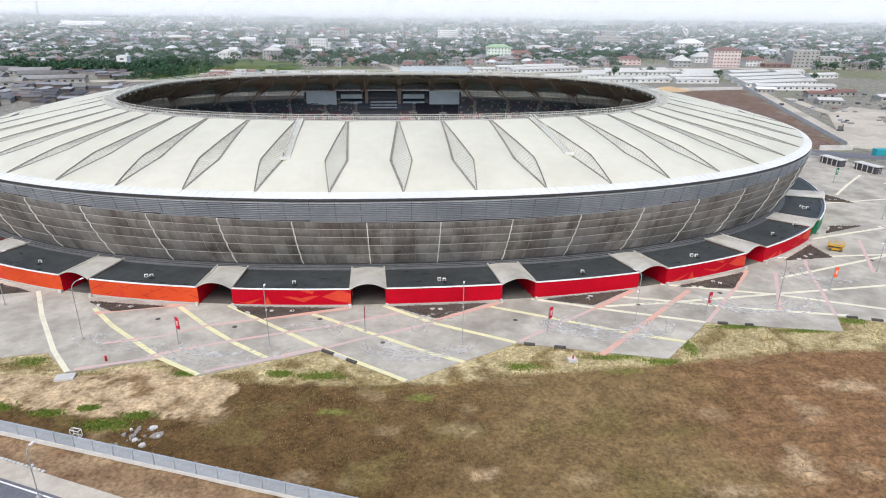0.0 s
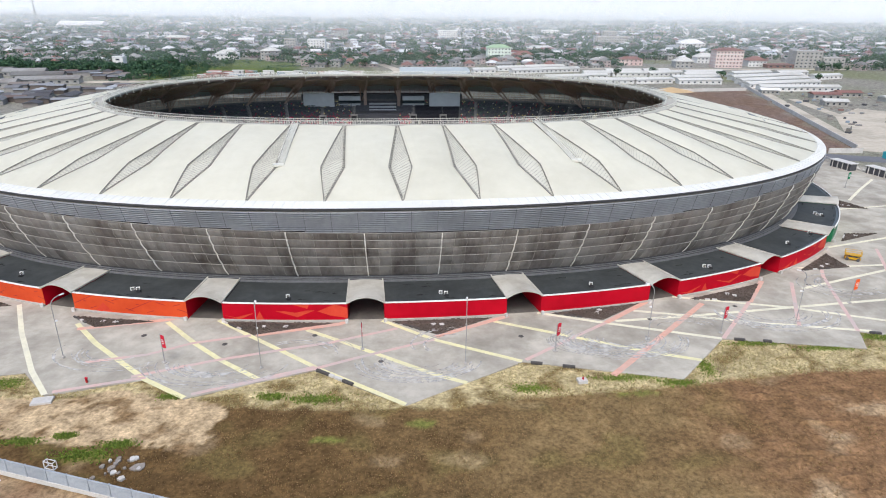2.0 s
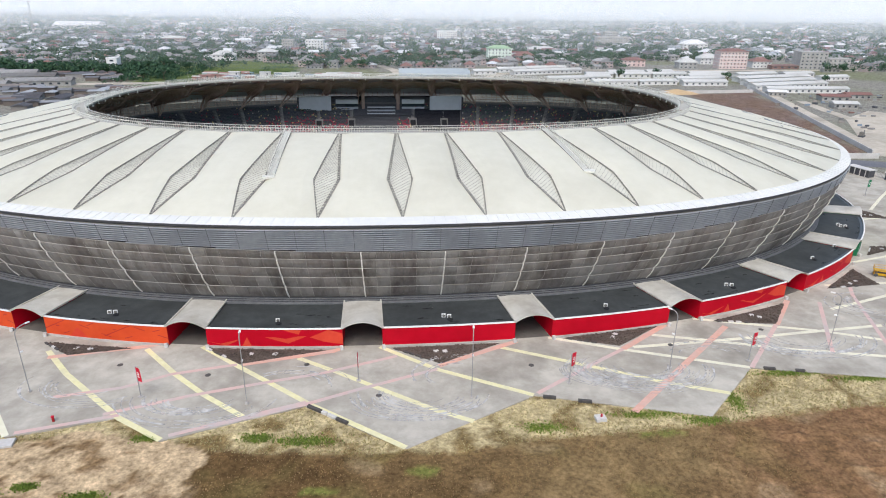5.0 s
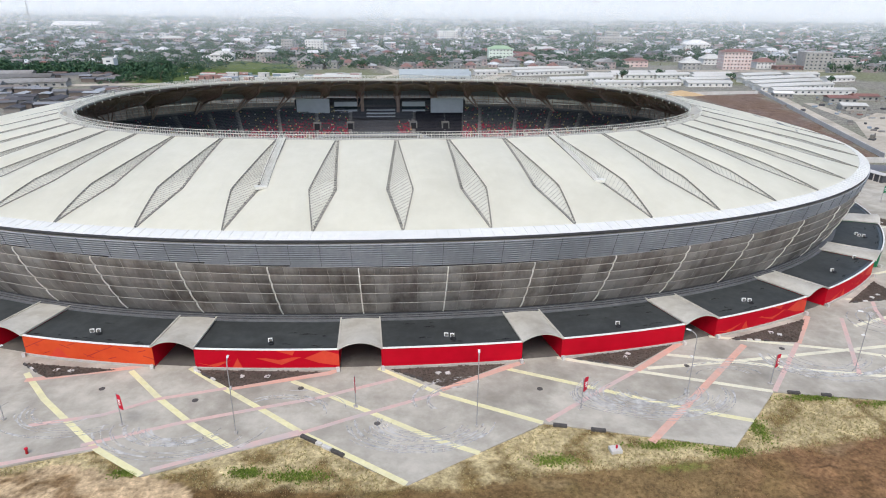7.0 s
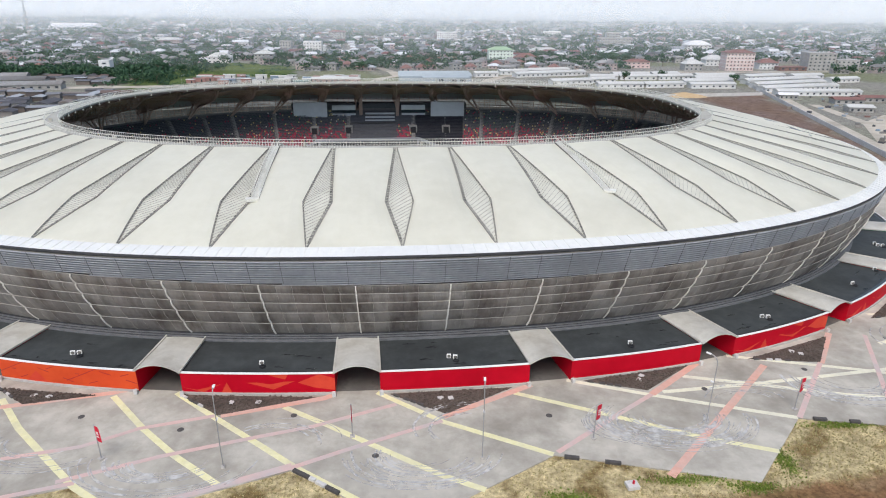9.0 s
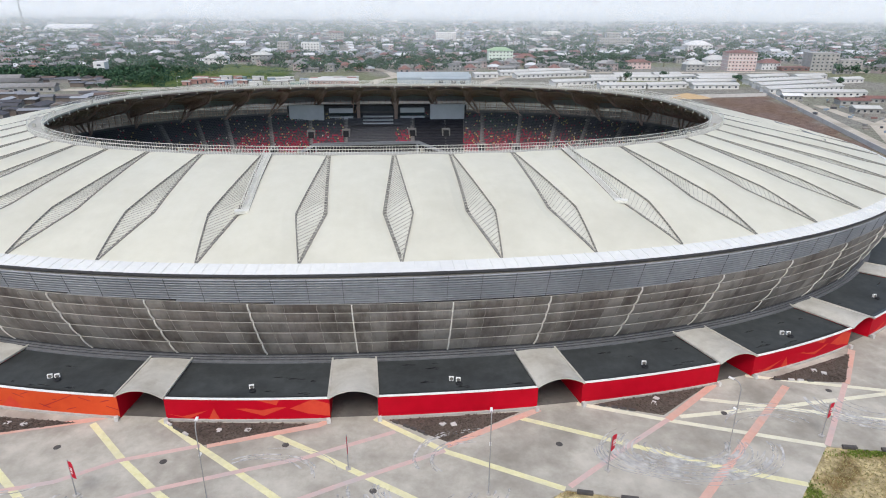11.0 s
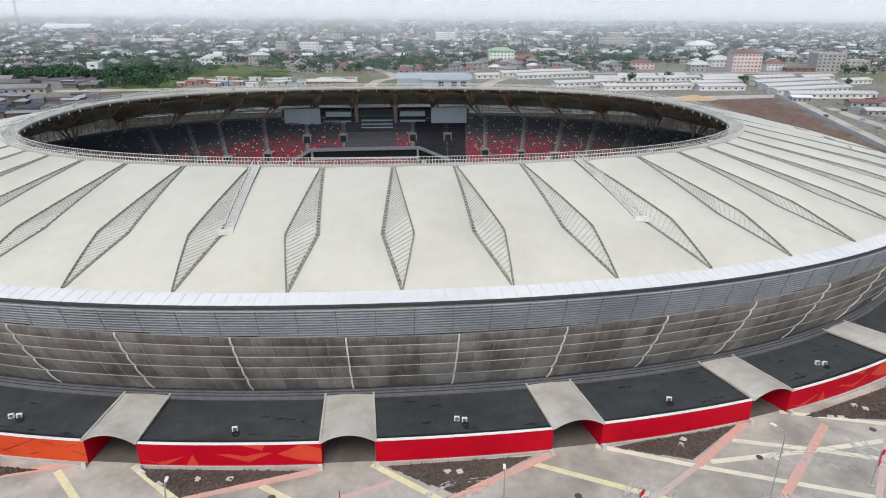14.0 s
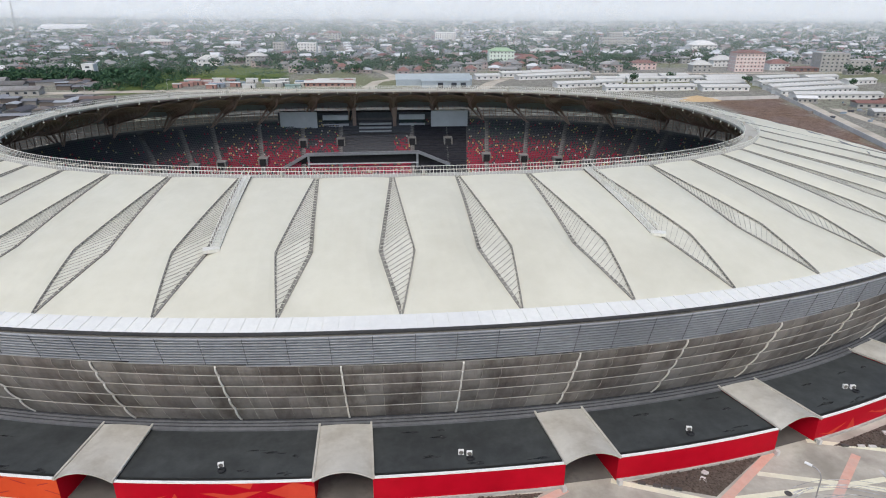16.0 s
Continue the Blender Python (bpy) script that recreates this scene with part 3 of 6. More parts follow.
# two maintenance stairs down the roof
for k, side in ((-2, 1), (3, -1)):
    f, stringers = Form(), []
    ts = np.linspace(0.37, 1.0, 22)
    for off in (0.0, 0.085):
        pts = [roof_at(k + side * (gap(t) + 0.02 + off), t, 0.45) for t in ts]
        sf = Form()
        stringers.append(sf)
        top = [p + Vector((0, 0, 1.0)) for p in pts]
        for i in range(len(ts) - 1):
            sf.beam(pts[i] - Vector((0, 0, 0.1)), pts[i + 1] - Vector((0, 0, 0.1)), 0.26, 0.3)
            f.beam(pts[i], pts[i + 1], 0.16, 0.2)
            f.beam(top[i], top[i + 1], 0.1)
            f.beam(pts[i], top[i], 0.08)
    for t in np.linspace(0.37, 1.0, 60):
        f.beam(roof_at(k + side * (gap(t) + 0.02), t, 0.5), roof_at(k + side * (gap(t) + 0.105), t, 0.5), 0.3, 0.06)
    f.sheet([[roof_at(k + side * (gap(t) + d), t, 0.42) for d in (0.02, 0.105)] for t in ts])
    stair = part("roof_stair", f, RAILING, roof, "white maintenance stair with handrails")
    for sf in stringers:
        part("stringer", sf, STEEL, stair, "dark steel stringer")
    e = roof_at(k + side * (gap(0.36) + 0.03), 0.36, 0.2)
    part("stair_landing", Form().box(e, (2.2, 1.4, 0.5), 0.3 * side), RAILING, roof)

# lattice trusses and forked columns under the roof
pur = Form()
for k, k_next in zip(TRUSS_AT, TRUSS_AT[1:] + [BAYS]):
    f = Form()
    ts = np.linspace(0.28, 1.0, 13)
    cut = 0.15
    A = [roof_at(k - cut, t, -1.35) for t in ts]
    B = [roof_at(k + cut, t, -1.35) for t in ts]
    D = [roof_at(k, t, -float(np.interp(t, (0.28, 0.6, 0.9, 1.0), (5.4, 5.2, 4.6, 2.2)))) for t in ts]
    for i in range(len(ts) - 1):
        for row, w in ((A, 0.38), (B, 0.38), (D, 0.52)):
            f.beam(row[i], row[i + 1], w)
        for row in (A, B):
            f.beam(row[i], D[i + 1], 0.2)
            f.beam(D[i], row[i + 1], 0.2)
            f.beam(D[i], row[i], 0.2)
        f.beam(A[i], B[i + 1], 0.18)
        f.beam(B[i], A[i + 1], 0.18)
    part("roof_truss", f, TRUSS, roof)
    c = on(high(k), (110, 79, 0), 2.3, 15.5)
    col = Form()
    for i in (1, 4):
        for kk in (-0.1, 0.1):
            col.beam(c, roof_at(k + kk, ts[i], -4.2), 0.42)
    col.beam(c, c - Vector((0, 0, 6)), 0.9)
    part("forked_column", col, TRUSS, roof)
    mid = (k + k_next) / 2
    for t in (0.36, 0.46, 0.56, 0.66, 0.76, 0.86, 0.94):
        drop = -1.7 - 0.6 * (1 - t)
        pur.beam(roof_at(k, t, drop - 0.9), roof_at(mid, t, drop), 0.24)
        pur.beam(roof_at(mid, t, drop), roof_at(k_next, t, drop - 0.9), 0.24)
        if t < 0.9:
            pur.beam(roof_at(mid, t, drop), roof_at(k, t + 0.08, drop - 0.9), 0.16)
            pur.beam(roof_at(mid, t, drop), roof_at(k_next, t + 0.08, drop - 0.9), 0.16)
    for kk in (k, mid):
        p = on(high(kk), (INNER[0] - 0.15, INNER[1] - 0.15, 0), NI, 29.75)
        part("rim_lamp", Form().box(p, (0.3, 0.3, 0.32)).beam(p + Vector((0, 0, 0.3)), p + Vector((0, 0, 0.9)), 0.1), RAILING, roof, "small pale lamp under the rim")
tagged(part("purlin_net", pur, TRUSS, roof, "brown steel purlins under the roof"), kind="stuff")

# seating bowl
ROWS_N, ROW_D, ROW_H = 34, 0.88, 0.44
CONC = material("grey_stand_concrete", rgb((92, 90, 89)), rgb((106, 104, 102)), 0.9, 1.0, 0.1, rgb((76, 74, 73)), 0.5)
SEATS = [material(n, rgb(c), rgb(d), 0.5, 0.4, 0.06) for n, c, d in (("red_seat", (148, 22, 54), (164, 30, 64)), ("grey_seat", (56, 58, 63), (70, 72, 78)), ("yellow_seat", (182, 164, 100), (192, 176, 116)), ("white_seat", (180, 174, 166), (192, 186, 178)), ("green_seat", (44, 84, 62), (54, 96, 72)))]


def row_ring(i):
    b = 48 + ROW_D * i
    return (b + 32, b, 2.0 + ROW_H * i)


f = Form()
rings = []
for i in range(ROWS_N):
    r, r2 = row_ring(i), row_ring(i + 1)
    rings += [[on(a, r, 2.35, r[2]) for a in ANG[::2]], [on(a, r2, 2.35, r[2]) for a in ANG[::2]]]
rings += [[on(a, row_ring(ROWS_N), 2.35, 18.0) for a in ANG[::2]], [on(a, row_ring(ROWS_N + 0.4), 2.35, 18.0) for a in ANG[::2]], [on(a, row_ring(ROWS_N + 0.4), 2.35, 0.0) for a in ANG[::2]]]
f.sheet(rings, closed=True)
bowl = part("seating_bowl", f, CONC, stadium, "stepped concrete stand with red, grey and pale seats")
AISLE = material("worn_grey_steps", rgb((126, 123, 120)), rgb((140, 137, 134)), 0.9, 1.0, 0.1, rgb((104, 101, 98)), 0.5)
AISLES = (-67.4, -59.7, -52.7, -41.0, -28.5, -16.4, 8.5, 20.9, 33.4, 45.2, 55.3, 63.3, 71.0, 75.8)
FAN = 0.0035


def aisle_x(x, i):
    """Where an aisle stands at row i: the outer ones fan out."""
    return x * (1 + (0.0003 + 0.0001 * abs(x)) * i)

rng = random.Random(4)
f = Form()
for i in range(ROWS_N):
    r = row_ring(i)
    tt, sn = arc_table(r, 2.35)
    n = int(sn[-1] / 0.55)
    for j in range(n):
        a = float(np.interp(j * 0.55, sn, tt)) % (2 * math.pi)
        if not (a < 3.6 or a > 5.9):
            continue
        p = on(a, r, 2.35)
        slant = p.x / (1 + FAN * i)
        if p.y > 10 and any(abs(p.x - aisle_x(x, i)) < 0.8 for x in AISLES):
            continue
        if p.y > 20 and 9.0 < slant < 26.8 and i < 31:
            continue
        if p.y > 20 and -17 < p.x < 9 and (i > 24 or (p.x < 2.2 and i > 10)):
            continue
        red = max(0.02, min(0.9, 2.0 - i / 12.0 - max(0.0, -p.x - 50) * 0.016 - max(0.0, p.x - 55) * 0.007))
        u = rng.random()
        m = 0 if u < red else 1
        if rng.random() < (0.12 if p.x > -66 else 0.06):
            m = rng.choice((2, 2, 3, 4, 4, 0))
        d = Vector((-math.sin(a), math.cos(a), 0))
        inn = Vector((-p.x, -p.y * 1.6, 0)).normalized()
        c = p - inn * 0.45
        w = d * 0.23
        f.v += [tuple(c - w + Vector((0, 0, 0.82))), tuple(c + w + Vector((0, 0, 0.82))), tuple(c + w + inn * 0.1 + Vector((0, 0, 0.42))), tuple(c - w + inn * 0.1 + Vector((0, 0, 0.42))), tuple(c + w + inn * 0.48 + Vector((0, 0, 0.45))), tuple(c - w + inn * 0.48 + Vector((0, 0, 0.45)))]
        b = len(f.v) - 6
        f.f += [(b, b + 1, b + 2, b + 3), (b + 3, b + 2, b + 4, b + 5)]
        f.m += [m, m]
tagged(part("seating", f, SEATS, bowl, "mixed red, grey, yellow and white plastic seats"), kind="stuff")
for x in AISLES:
    rows = []
    for i in range(ROWS_N):
        r = row_ring(i)
        for rr in (r, row_ring(i + 1)):
            X = aisle_x(x, i)
            y = rr[1] * max(0.0, 1 - abs(X / rr[0]) ** 2.35) ** (1 / 2.35)
            if y > 2:
                rows.append([(X - 0.6, y, r[2] + 0.2), (X + 0.6, y, r[2] + 0.2)])
    if len(rows) > 4:
        part("aisle", Form().sheet(rows), AISLE, bowl, "grey concrete aisle steps")
    i = 19 if -30 < x < 24 else 10
    rr = row_ring(i)
    X = aisle_x(x, i)
    y = rr[1] * max(0.0, 1 - abs(X / rr[0]) ** 2.35) ** (1 / 2.35)
    if y > 20:
        v = Form()
        for dx in (-1.35, 1.35):
            v.box((X + dx, y + 1.2, rr[2] - 0.2), (0.35, 3.2, 2.7))
        v.box((X, y + 1.4, rr[2] + 2.3), (3.0, 2.8, 0.3))
        vom = part("vomitory", v, AISLE, bowl, "concrete portal of a stand entrance")
        # a solid black block paints the shade inside the doorway
        part("opening", Form().box((X, y - 0.2, rr[2]), (1.9, 1.2, 2.3)), BLACK, vom, "black block in place of a shaded doorway")

# main stand: boxes, boards, press seats and the covered block
GLASS = material("dark_glazing", rgb((40, 46, 54)), rgb((58, 66, 74)), 0.15, 0.3, 0.1, rgb((30, 34, 40)), 0.5, spec=0.6)
BOARD = material("pale_grey_board", rgb((180, 182, 184)), rgb((190, 192, 194)), 0.7, 0.3, 0.08, rgb((166, 168, 172)), 0.5)
CLOTH = material("black_cloth", rgb((36, 36, 41)), rgb((46, 46, 52)), 0.95, 0.6, 0.08, rgb((56, 56, 60)), 0.6)
suite = part("main_stand", Form().box((-4.7, 80.5, 9), (72, 5, 11)), BACKING, stadium, "dark main stand block with boxes and pale boards")
for x0, x1, z0, z1 in ((-39.2, -25.8, 15.0, 20.9), (16.2, 29.9, 15.1, 21.0)):
    part("blank_board", Form().box(((x0 + x1) / 2, 72.8, z0 + 0.3), (x1 - x0, 0.5, z1 - z0)), BOARD, suite, "large blank pale grey board")
for x0, x1 in ((-24.0, -14.5), (4.3, 14.0)):
    part("box_front", Form().box(((x0 + x1) / 2, 75.6, 17.7), (x1 - x0, 1.2, 1.8)), BOARD, suite)
    part("box_front", Form().box(((x0 + x1) / 2, 75.2, 15.2), (x1 - x0, 1.4, 1.1)), BOARD, suite)
    part("glazing", Form().box(((x0 + x1) / 2, 76.2, 16.3), (x1 - x0, 0.5, 1.4)), GLASS, suite, "dark glazed band")
for z, y in ((16.5, 74.8), (15.3, 73.6), (14.3, 72.3), (12.6, 71.0)):
    part("press_tier", Form().box((-4.6, y, z - 0.4), (12.0, 2.0, 0.45)), BOARD, suite, "pale front of a press tier")
part("lounge_glazing", Form().box((-4.6, 70.6, 9.3), (12.4, 2.0, 2.6)), GLASS, suite)
for x in (-10.7, -8.3, -5.8, -3.4, -0.9, 1.5):
    part("mullion", Form().box((x, 69.5, 9.3), (0.4, 0.2, 2.6)), BOARD, suite)
for x in (-12.3, 2.6):
    t = Form().box((x, 75.0, 12.0), (1.3, 1.3, 11.0))
    part("stand_pillar", t, TRUSS, suite)
def terrace(name, mat, label, i0, i1, x0, x1, lift):
    """A stepped cover over the rows i0 to i1 between two sides."""
    rows = []
    for i in range(i0, i1):
        r = row_ring(i)
        rows += [[(x, rr[1] * (1 - abs(x / rr[0]) ** 2.35) ** (1 / 2.35), r[2] + dz + lift * math.sin(3 * x + i)) for x in np.linspace(x0, x1, 14) * (1 + FAN * i)] for rr, dz in ((r, 0.5), (row_ring(i + 1), 0.52))]
    part(name, Form().sheet(rows), mat, bowl, label)


terrace("black_cover", CLOTH, "black cloth drawn over a block of seats", 1, 31, 9.0, 26.7, 0.06)
# dark covers are added over these steps to darken the middle of the stand
terrace("press_terrace", BACKING, "dark stepped cover added over the press rows", 25, 34, -15, 8, 0.0)
terrace("guest_terrace", BACKING, "dark stepped cover added over the guest rows", 10, 25, -15.5, 2.1, 0.0)
# grey band added to cut the light from behind, and lattice screen above the back rows
part("rear_fascia", Form().sheet([[on(a, (118, 86, 0), 2.3, z) for a in np.linspace(-0.2, math.pi + 0.2, 193)] for z in (20.6, 25.5)]), LOUVRE, bowl, "plain grey band added above the back rows")
f = Form()
tt, sn2 = arc_table((116, 84.5, 0), 2.3)
for j in range(int(sn2[-1] / 2.3)):
    a = float(np.interp(j * 2.3, sn2, tt))
    if math.sin(a) > -0.1:
        p, q = on(a, (116, 84.5, 0), 2.3, 16.5), on(a, (116, 84.5, 0), 2.3, 21.5)
        f.beam(p, q, 0.2)
        b = float(np.interp((j + 1) * 2.3, sn2, tt))
        for z in (17.6, 18.6, 19.6, 20.6):
            f.beam(on(a, (116, 84.5, 0), 2.3, z), on(b, (116, 84.5, 0), 2.3, z), 0.13)
        if j % 2:
            f.beam(p, on(b, (116, 84.5, 0), 2.3, 21.5), 0.13)
tagged(part("lattice_screen", f, TRUSS, bowl, "dark steel lattice above the back rows"), kind="stuff")

# concert stage before the main stand
ALU = material("grey_stage_truss", rgb((140, 142, 146)), rgb((156, 158, 162)), 0.5, 1.0, 0.1, rgb((120, 122, 126)), 0.4, 0.0, 0.3)
stage = thing("concert_stage", "dark concert stage with a pale truss frame on the pitch", "stage", at=CENTRE)
f = Form()
corners = [(-36.5, 52, 5.6), (-28.0, 54, 10.0), (10.5, 54, 10.4), (21.5, 52, 6.2)]
for p, q in zip(corners, corners[1:]):
    for dy, dz in ((0, 0), (0, -0.9), (-0.9, -0.45)):
        f.beam((p[0], p[1] + dy, p[2] + dz), (q[0], q[1] + dy, q[2] + dz), 0.3)
    for i in range(16):
        u, v = i / 16, (i + 1) / 16
        a, b = Vector(p).lerp(Vector(q), u), Vector(p).lerp(Vector(q), v)
        f.beam(a, b + Vector((0, 0, -0.9)), 0.14)
        f.beam(a + Vector((0, 0, -0.9)), b + Vector((0, -0.9, -0.45)), 0.14)
    f.sheet([[Vector(p) + Vector((0, 0.2, 0.1)), Vector(q) + Vector((0, 0.2, 0.1))], [Vector(p) + Vector((0, 0.2, -1.0)), Vector(q) + Vector((0, 0.2, -1.0))]])
part("truss_frame", f, ALU, stage)
part("stage_floor", Form().box((-8.7, 47, 0.02), (54, 13, 1.8)), BLACK, stage)
part("stage_front_beam", Form().box((-8.7, 52.3, 6.5), (38, 0.4, 0.35)), BOARD, stage)
part("black_backdrop", Form().sheet([[(-36.5, 54.8, 0.02), (-28.0, 54.8, 0.02), (10.5, 54.8, 0.02), (21.5, 54.8, 0.02)], [(-36.5, 54.8, 5.2), (-28.0, 54.8, 9.5), (10.5, 54.8, 9.9), (21.5, 54.8, 5.8)]]), BLACK, stage)
for x in (-27.5, 10.0):
    part("stage_mast", Form().box((x, 53, 0.02), (0.7, 0.7, 9.8)), ALU, stage)
rng = random.Random(8)
for i in range(14):
    part("stage_case", Form().box((rng.uniform(-30, 14), rng.uniform(49, 53), 1.82), (rng.uniform(0.8, 2.2), 0.9, rng.uniform(0.6, 1.5))), rng.choice((ALU, CLOTH, BOARD)), stage)
PITCH = material("green_pitch", rgb((62, 98, 46)), rgb((76, 112, 54)), 0.95, 1.5, 0.05, rgb((96, 104, 60)), 0.5)
pitch = part("pitch", Form().sheet([[on(a, (79, 47, 0), 2.35, 0.02) for a in ANG[::4]] + [on(ANG[0], (79, 47, 0), 2.35, 0.02)], [Vector((0, 0, 0.02))] * 97]), PITCH)
pitch.matrix_basis = CENTRE
tagged(pitch, "green grass pitch inside the stadium", "pitch", kind="structure")

# ---- ground: one sheet with earth, straw, sand and green tints ----
def smooth_step(a, b, x):
    t = max(0.0, min(1.0, (x - a) / (b - a)))
    return t * t * (3 - 2 * t)


def blend(c, d, t):
    return tuple(p + (q - p) * t for p, q in zip(c, d))


BROWN, OCHRE, STRAW, SAND, MOSS, URBAN, RUST, LAWN, VERGE = [rgb(c)[:3] for c in ((118, 93, 68), (140, 114, 82), (194, 178, 137), (196, 172, 137), (124, 130, 66), (142, 139, 129), (136, 114, 104), (124, 128, 96), (132, 105, 80))]
HILL = [(-192, 262), (-213, 290), (-219, 354), (-218, 407), (-219, 455), (-167, 479), (-114, 440), (-96, 405), (-96, 350), (-168, 343), (-164, 299), (-158, 278)]
FIELD = [(205, 232), (254, 242), (223, 112), (205, 42), (186, 36), (176, 90)]


def inside(x, y, poly):
    hit = False
    for (a, b), (c, d) in zip(poly, poly[1:] + poly[:1]):
        if (b > y) != (d > y) and x < (c - a) * (y - b) / (d - b) + a:
            hit = not hit
    return hit


UMBER, CLAY, OLIVE = [rgb(c)[:3] for c in ((103, 81, 52), (138, 105, 76), (120, 108, 66))]
BARE = [(-75, -138.5), (-46, -141.5), (-38, -139), (-27, -141.2), (-18.5, -142.5), (-17.5, -146), (-19, -150), (-19.5, -154.5), (-24, -153), (-30, -152.5), (-43, -151.8), (-54, -148.4), (-75, -146)]
# green weeds: centre and half-widths, those of the straw strip first
GREEN_SPOTS = ((-5.0, -141.8, 4.6, 1.3), (-12, -141, 2.2, 1.0), (47, -136.6, 6, 1.1), (55, -138.4, 4, 1.0), (75, -125.6, 6, 0.9), (88, -127.6, 7, 1.0), (-56, -136.4, 3, 1.8), (99, -123.6, 4, 1.6), (30, -139.6, 3.4, 1.2), (-27, -140.6, 3, 0.8), (62, -133, 1.5, 3.5), (-35, -154.4, 4.2, 1.6), (-31.2, -152.2, 2.4, 1.0), (-45, -151.4, 2.8, 0.9), (-39.6, -150.2, 1.6, 0.7), (-55, -149.8, 4.5, 1.6), (-1.4, -152, 3, 0.8), (12, -148.5, 2.6, 1.2), (47, -141.2, 5, 0.9))


def field_line(x):
    """Where the brown field meets the straw along the plaza."""
    return float(np.interp(x, (-20, -10.8, 15.8, 27.8, 41, 55.6, 80, 98, 130), (-143, -144.2, -144.8, -142.3, -141, -139.2, -135.2, -135.1, -133)))


def tint(x, y):
    n1 = noise.noise((x * 0.06, y * 0.06, 0.3))
    n2 = noise.noise((x * 0.25, y * 0.25, 4.0))
    n3 = noise.noise((x * 0.7, y * 0.9, 9.0))
    if y > -60 and (y > 120 or abs(x) > 130):
        c = blend(URBAN, LAWN, (0.25 if x < -150 else 0.3 if y < 300 else 0.8) * smooth_step(-0.1, 0.3, noise.noise((x * 0.011, y * 0.011, 2.0)) + 0.15 * n2))
        if inside(x + 6 * n2, y + 6 * n1, HILL):
            c = blend(rgb((78, 98, 58))[:3], MOSS, 0.3 + 0.4 * n1)
        if inside(x + 3 * n2, y + 3 * n1, FIELD):
            c = blend(blend(RUST, rgb((120, 104, 95))[:3], 0.6), BROWN, 0.25 + 0.5 * n1 + 0.3 * n3)
        return c
    n4 = noise.noise((x * 0.11, y * 0.15, 7.0))
    c = blend(UMBER, blend(OCHRE, OLIVE, 0.3), smooth_step(4, 34, x + 16 * n1 + 5 * n2))
    c = blend(c, CLAY, 0.85 * smooth_step(48, 66, x + 10 * n1 + 4 * n2))
    c = blend(c, UMBER, 0.42 * smooth_step(0.05, 0.45, n1 * 0.7 + 0.5 * n2 + 0.25 * n3))
    c = blend(c, OLIVE, 0.5 * smooth_step(0.12, 0.45, n4 + 0.3 * n2) * smooth_step(70, 50, x))
    c = blend(c, SAND, 0.3 * smooth_step(0.3, 0.6, noise.noise((x * 0.13, y * 0.17, 12.0)) + 0.3 * n2))
    for gx, gy, rx, ry in ((84, -146.5, 6.5, 2.2), (65, -165.5, 3.2, 5.0), (53, -170, 4.5, 1.6), (21, -166, 2.6, 1.6), (74, -153, 3.0, 1.2), (92, -150, 6, 2)):
        c = blend(c, blend(SAND, CLAY, 0.3), 0.85 * smooth_step(1.1, 0.35, math.hypot((x - gx) / rx, (y - gy) / ry) + 0.55 * n3 + 0.3 * n2))
    w = smooth_step(-0.6, 0.6, (y - field_line(x)) * 0.9 + 0.9 * n2 + 0.7 * n3)
    s = blend(STRAW, blend(OCHRE, OLIVE, 0.5), smooth_step(-0.05, 0.45, n2 + 0.5 * n3))
    for gx, gy, rx, ry in GREEN_SPOTS[:11]:
        s = blend(s, MOSS, 0.9 * smooth_step(1.0, 0.4, math.hypot((x - gx) / rx, (y - gy) / ry) + 0.5 * n3))
    c = blend(c, s, w)
    if x < -10 and inside(x + 2.4 * n2 + 1.2 * n3, y + 1.4 * n2 + 1.0 * n3, BARE):
        c = blend(blend(SAND, OCHRE, smooth_step(0.0, 0.6, n2 + 0.5 * n3)), UMBER, 0.45 * smooth_step(0.25, 0.55, n3 + 0.5 * n4))
    for gx, gy, rx, ry in GREEN_SPOTS[11:]:
        c = blend(c, MOSS, 0.85 * smooth_step(1.1, 0.4, math.hypot((x - gx) / rx, (y - gy) / ry) + 0.6 * n3 + 0.3 * n2))
    edge = -156.3 - 0.312 * (x + 49)
    c = blend(c, blend(VERGE, SAND, 0.2 + 0.4 * n2), smooth_step(0.3, -0.6, y - edge))
    return c


def steps(*runs):
    out = []
    for a, b, d in runs:
        out += list(np.arange(a, b, d))
    return out + [runs[-1][1]]


GX = steps((-6000, -1500, 900), (-1500, -420, 90), (-420, -96, 9), (-96, 132, 0.65), (132, 420, 9), (420, 1500, 90), (1500, 6000, 900))
GY = steps((-3000, -400, 600), (-400, -184, 24), (-184, -122, 0.65), (-122, -40, 12), (-40, 500, 9), (500, 1500, 60), (1500, 6000, 900))
verts, cols = [], []
for y in GY:
    for x in GX:
        near = -185 < y < -121 and -97 < x < 133
        z = -0.18 + (0.1 * noise.noise((x * 0.3, y * 0.3, 1.0)) + 0.22 * noise.noise((x * 0.08, y * 0.08, 5.0)) if near else 0.0)
        z = min(z, -0.06)
        if near and x > 52 and y < -138:
            lumps = noise.noise((x * 0.35, y * 0.6, 3.0)) + 0.6 * noise.noise((x * 0.9, y * 1.3, 6.0))
            z += 0.55 * max(0.0, lumps) * smooth_step(52, 66, x) * smooth_step(-138, -142, y)
        verts.append((x, y, z))
        cols.append((*tint(x, y), 1.0))
W = len(GX)
me = bpy.data.meshes.new("ground")
me.from_pydata(verts, [], [(j * W + i, j * W + i + 1, (j + 1) * W + i + 1, (j + 1) * W + i) for j in range(len(GY) - 1) for i in range(W - 1)])
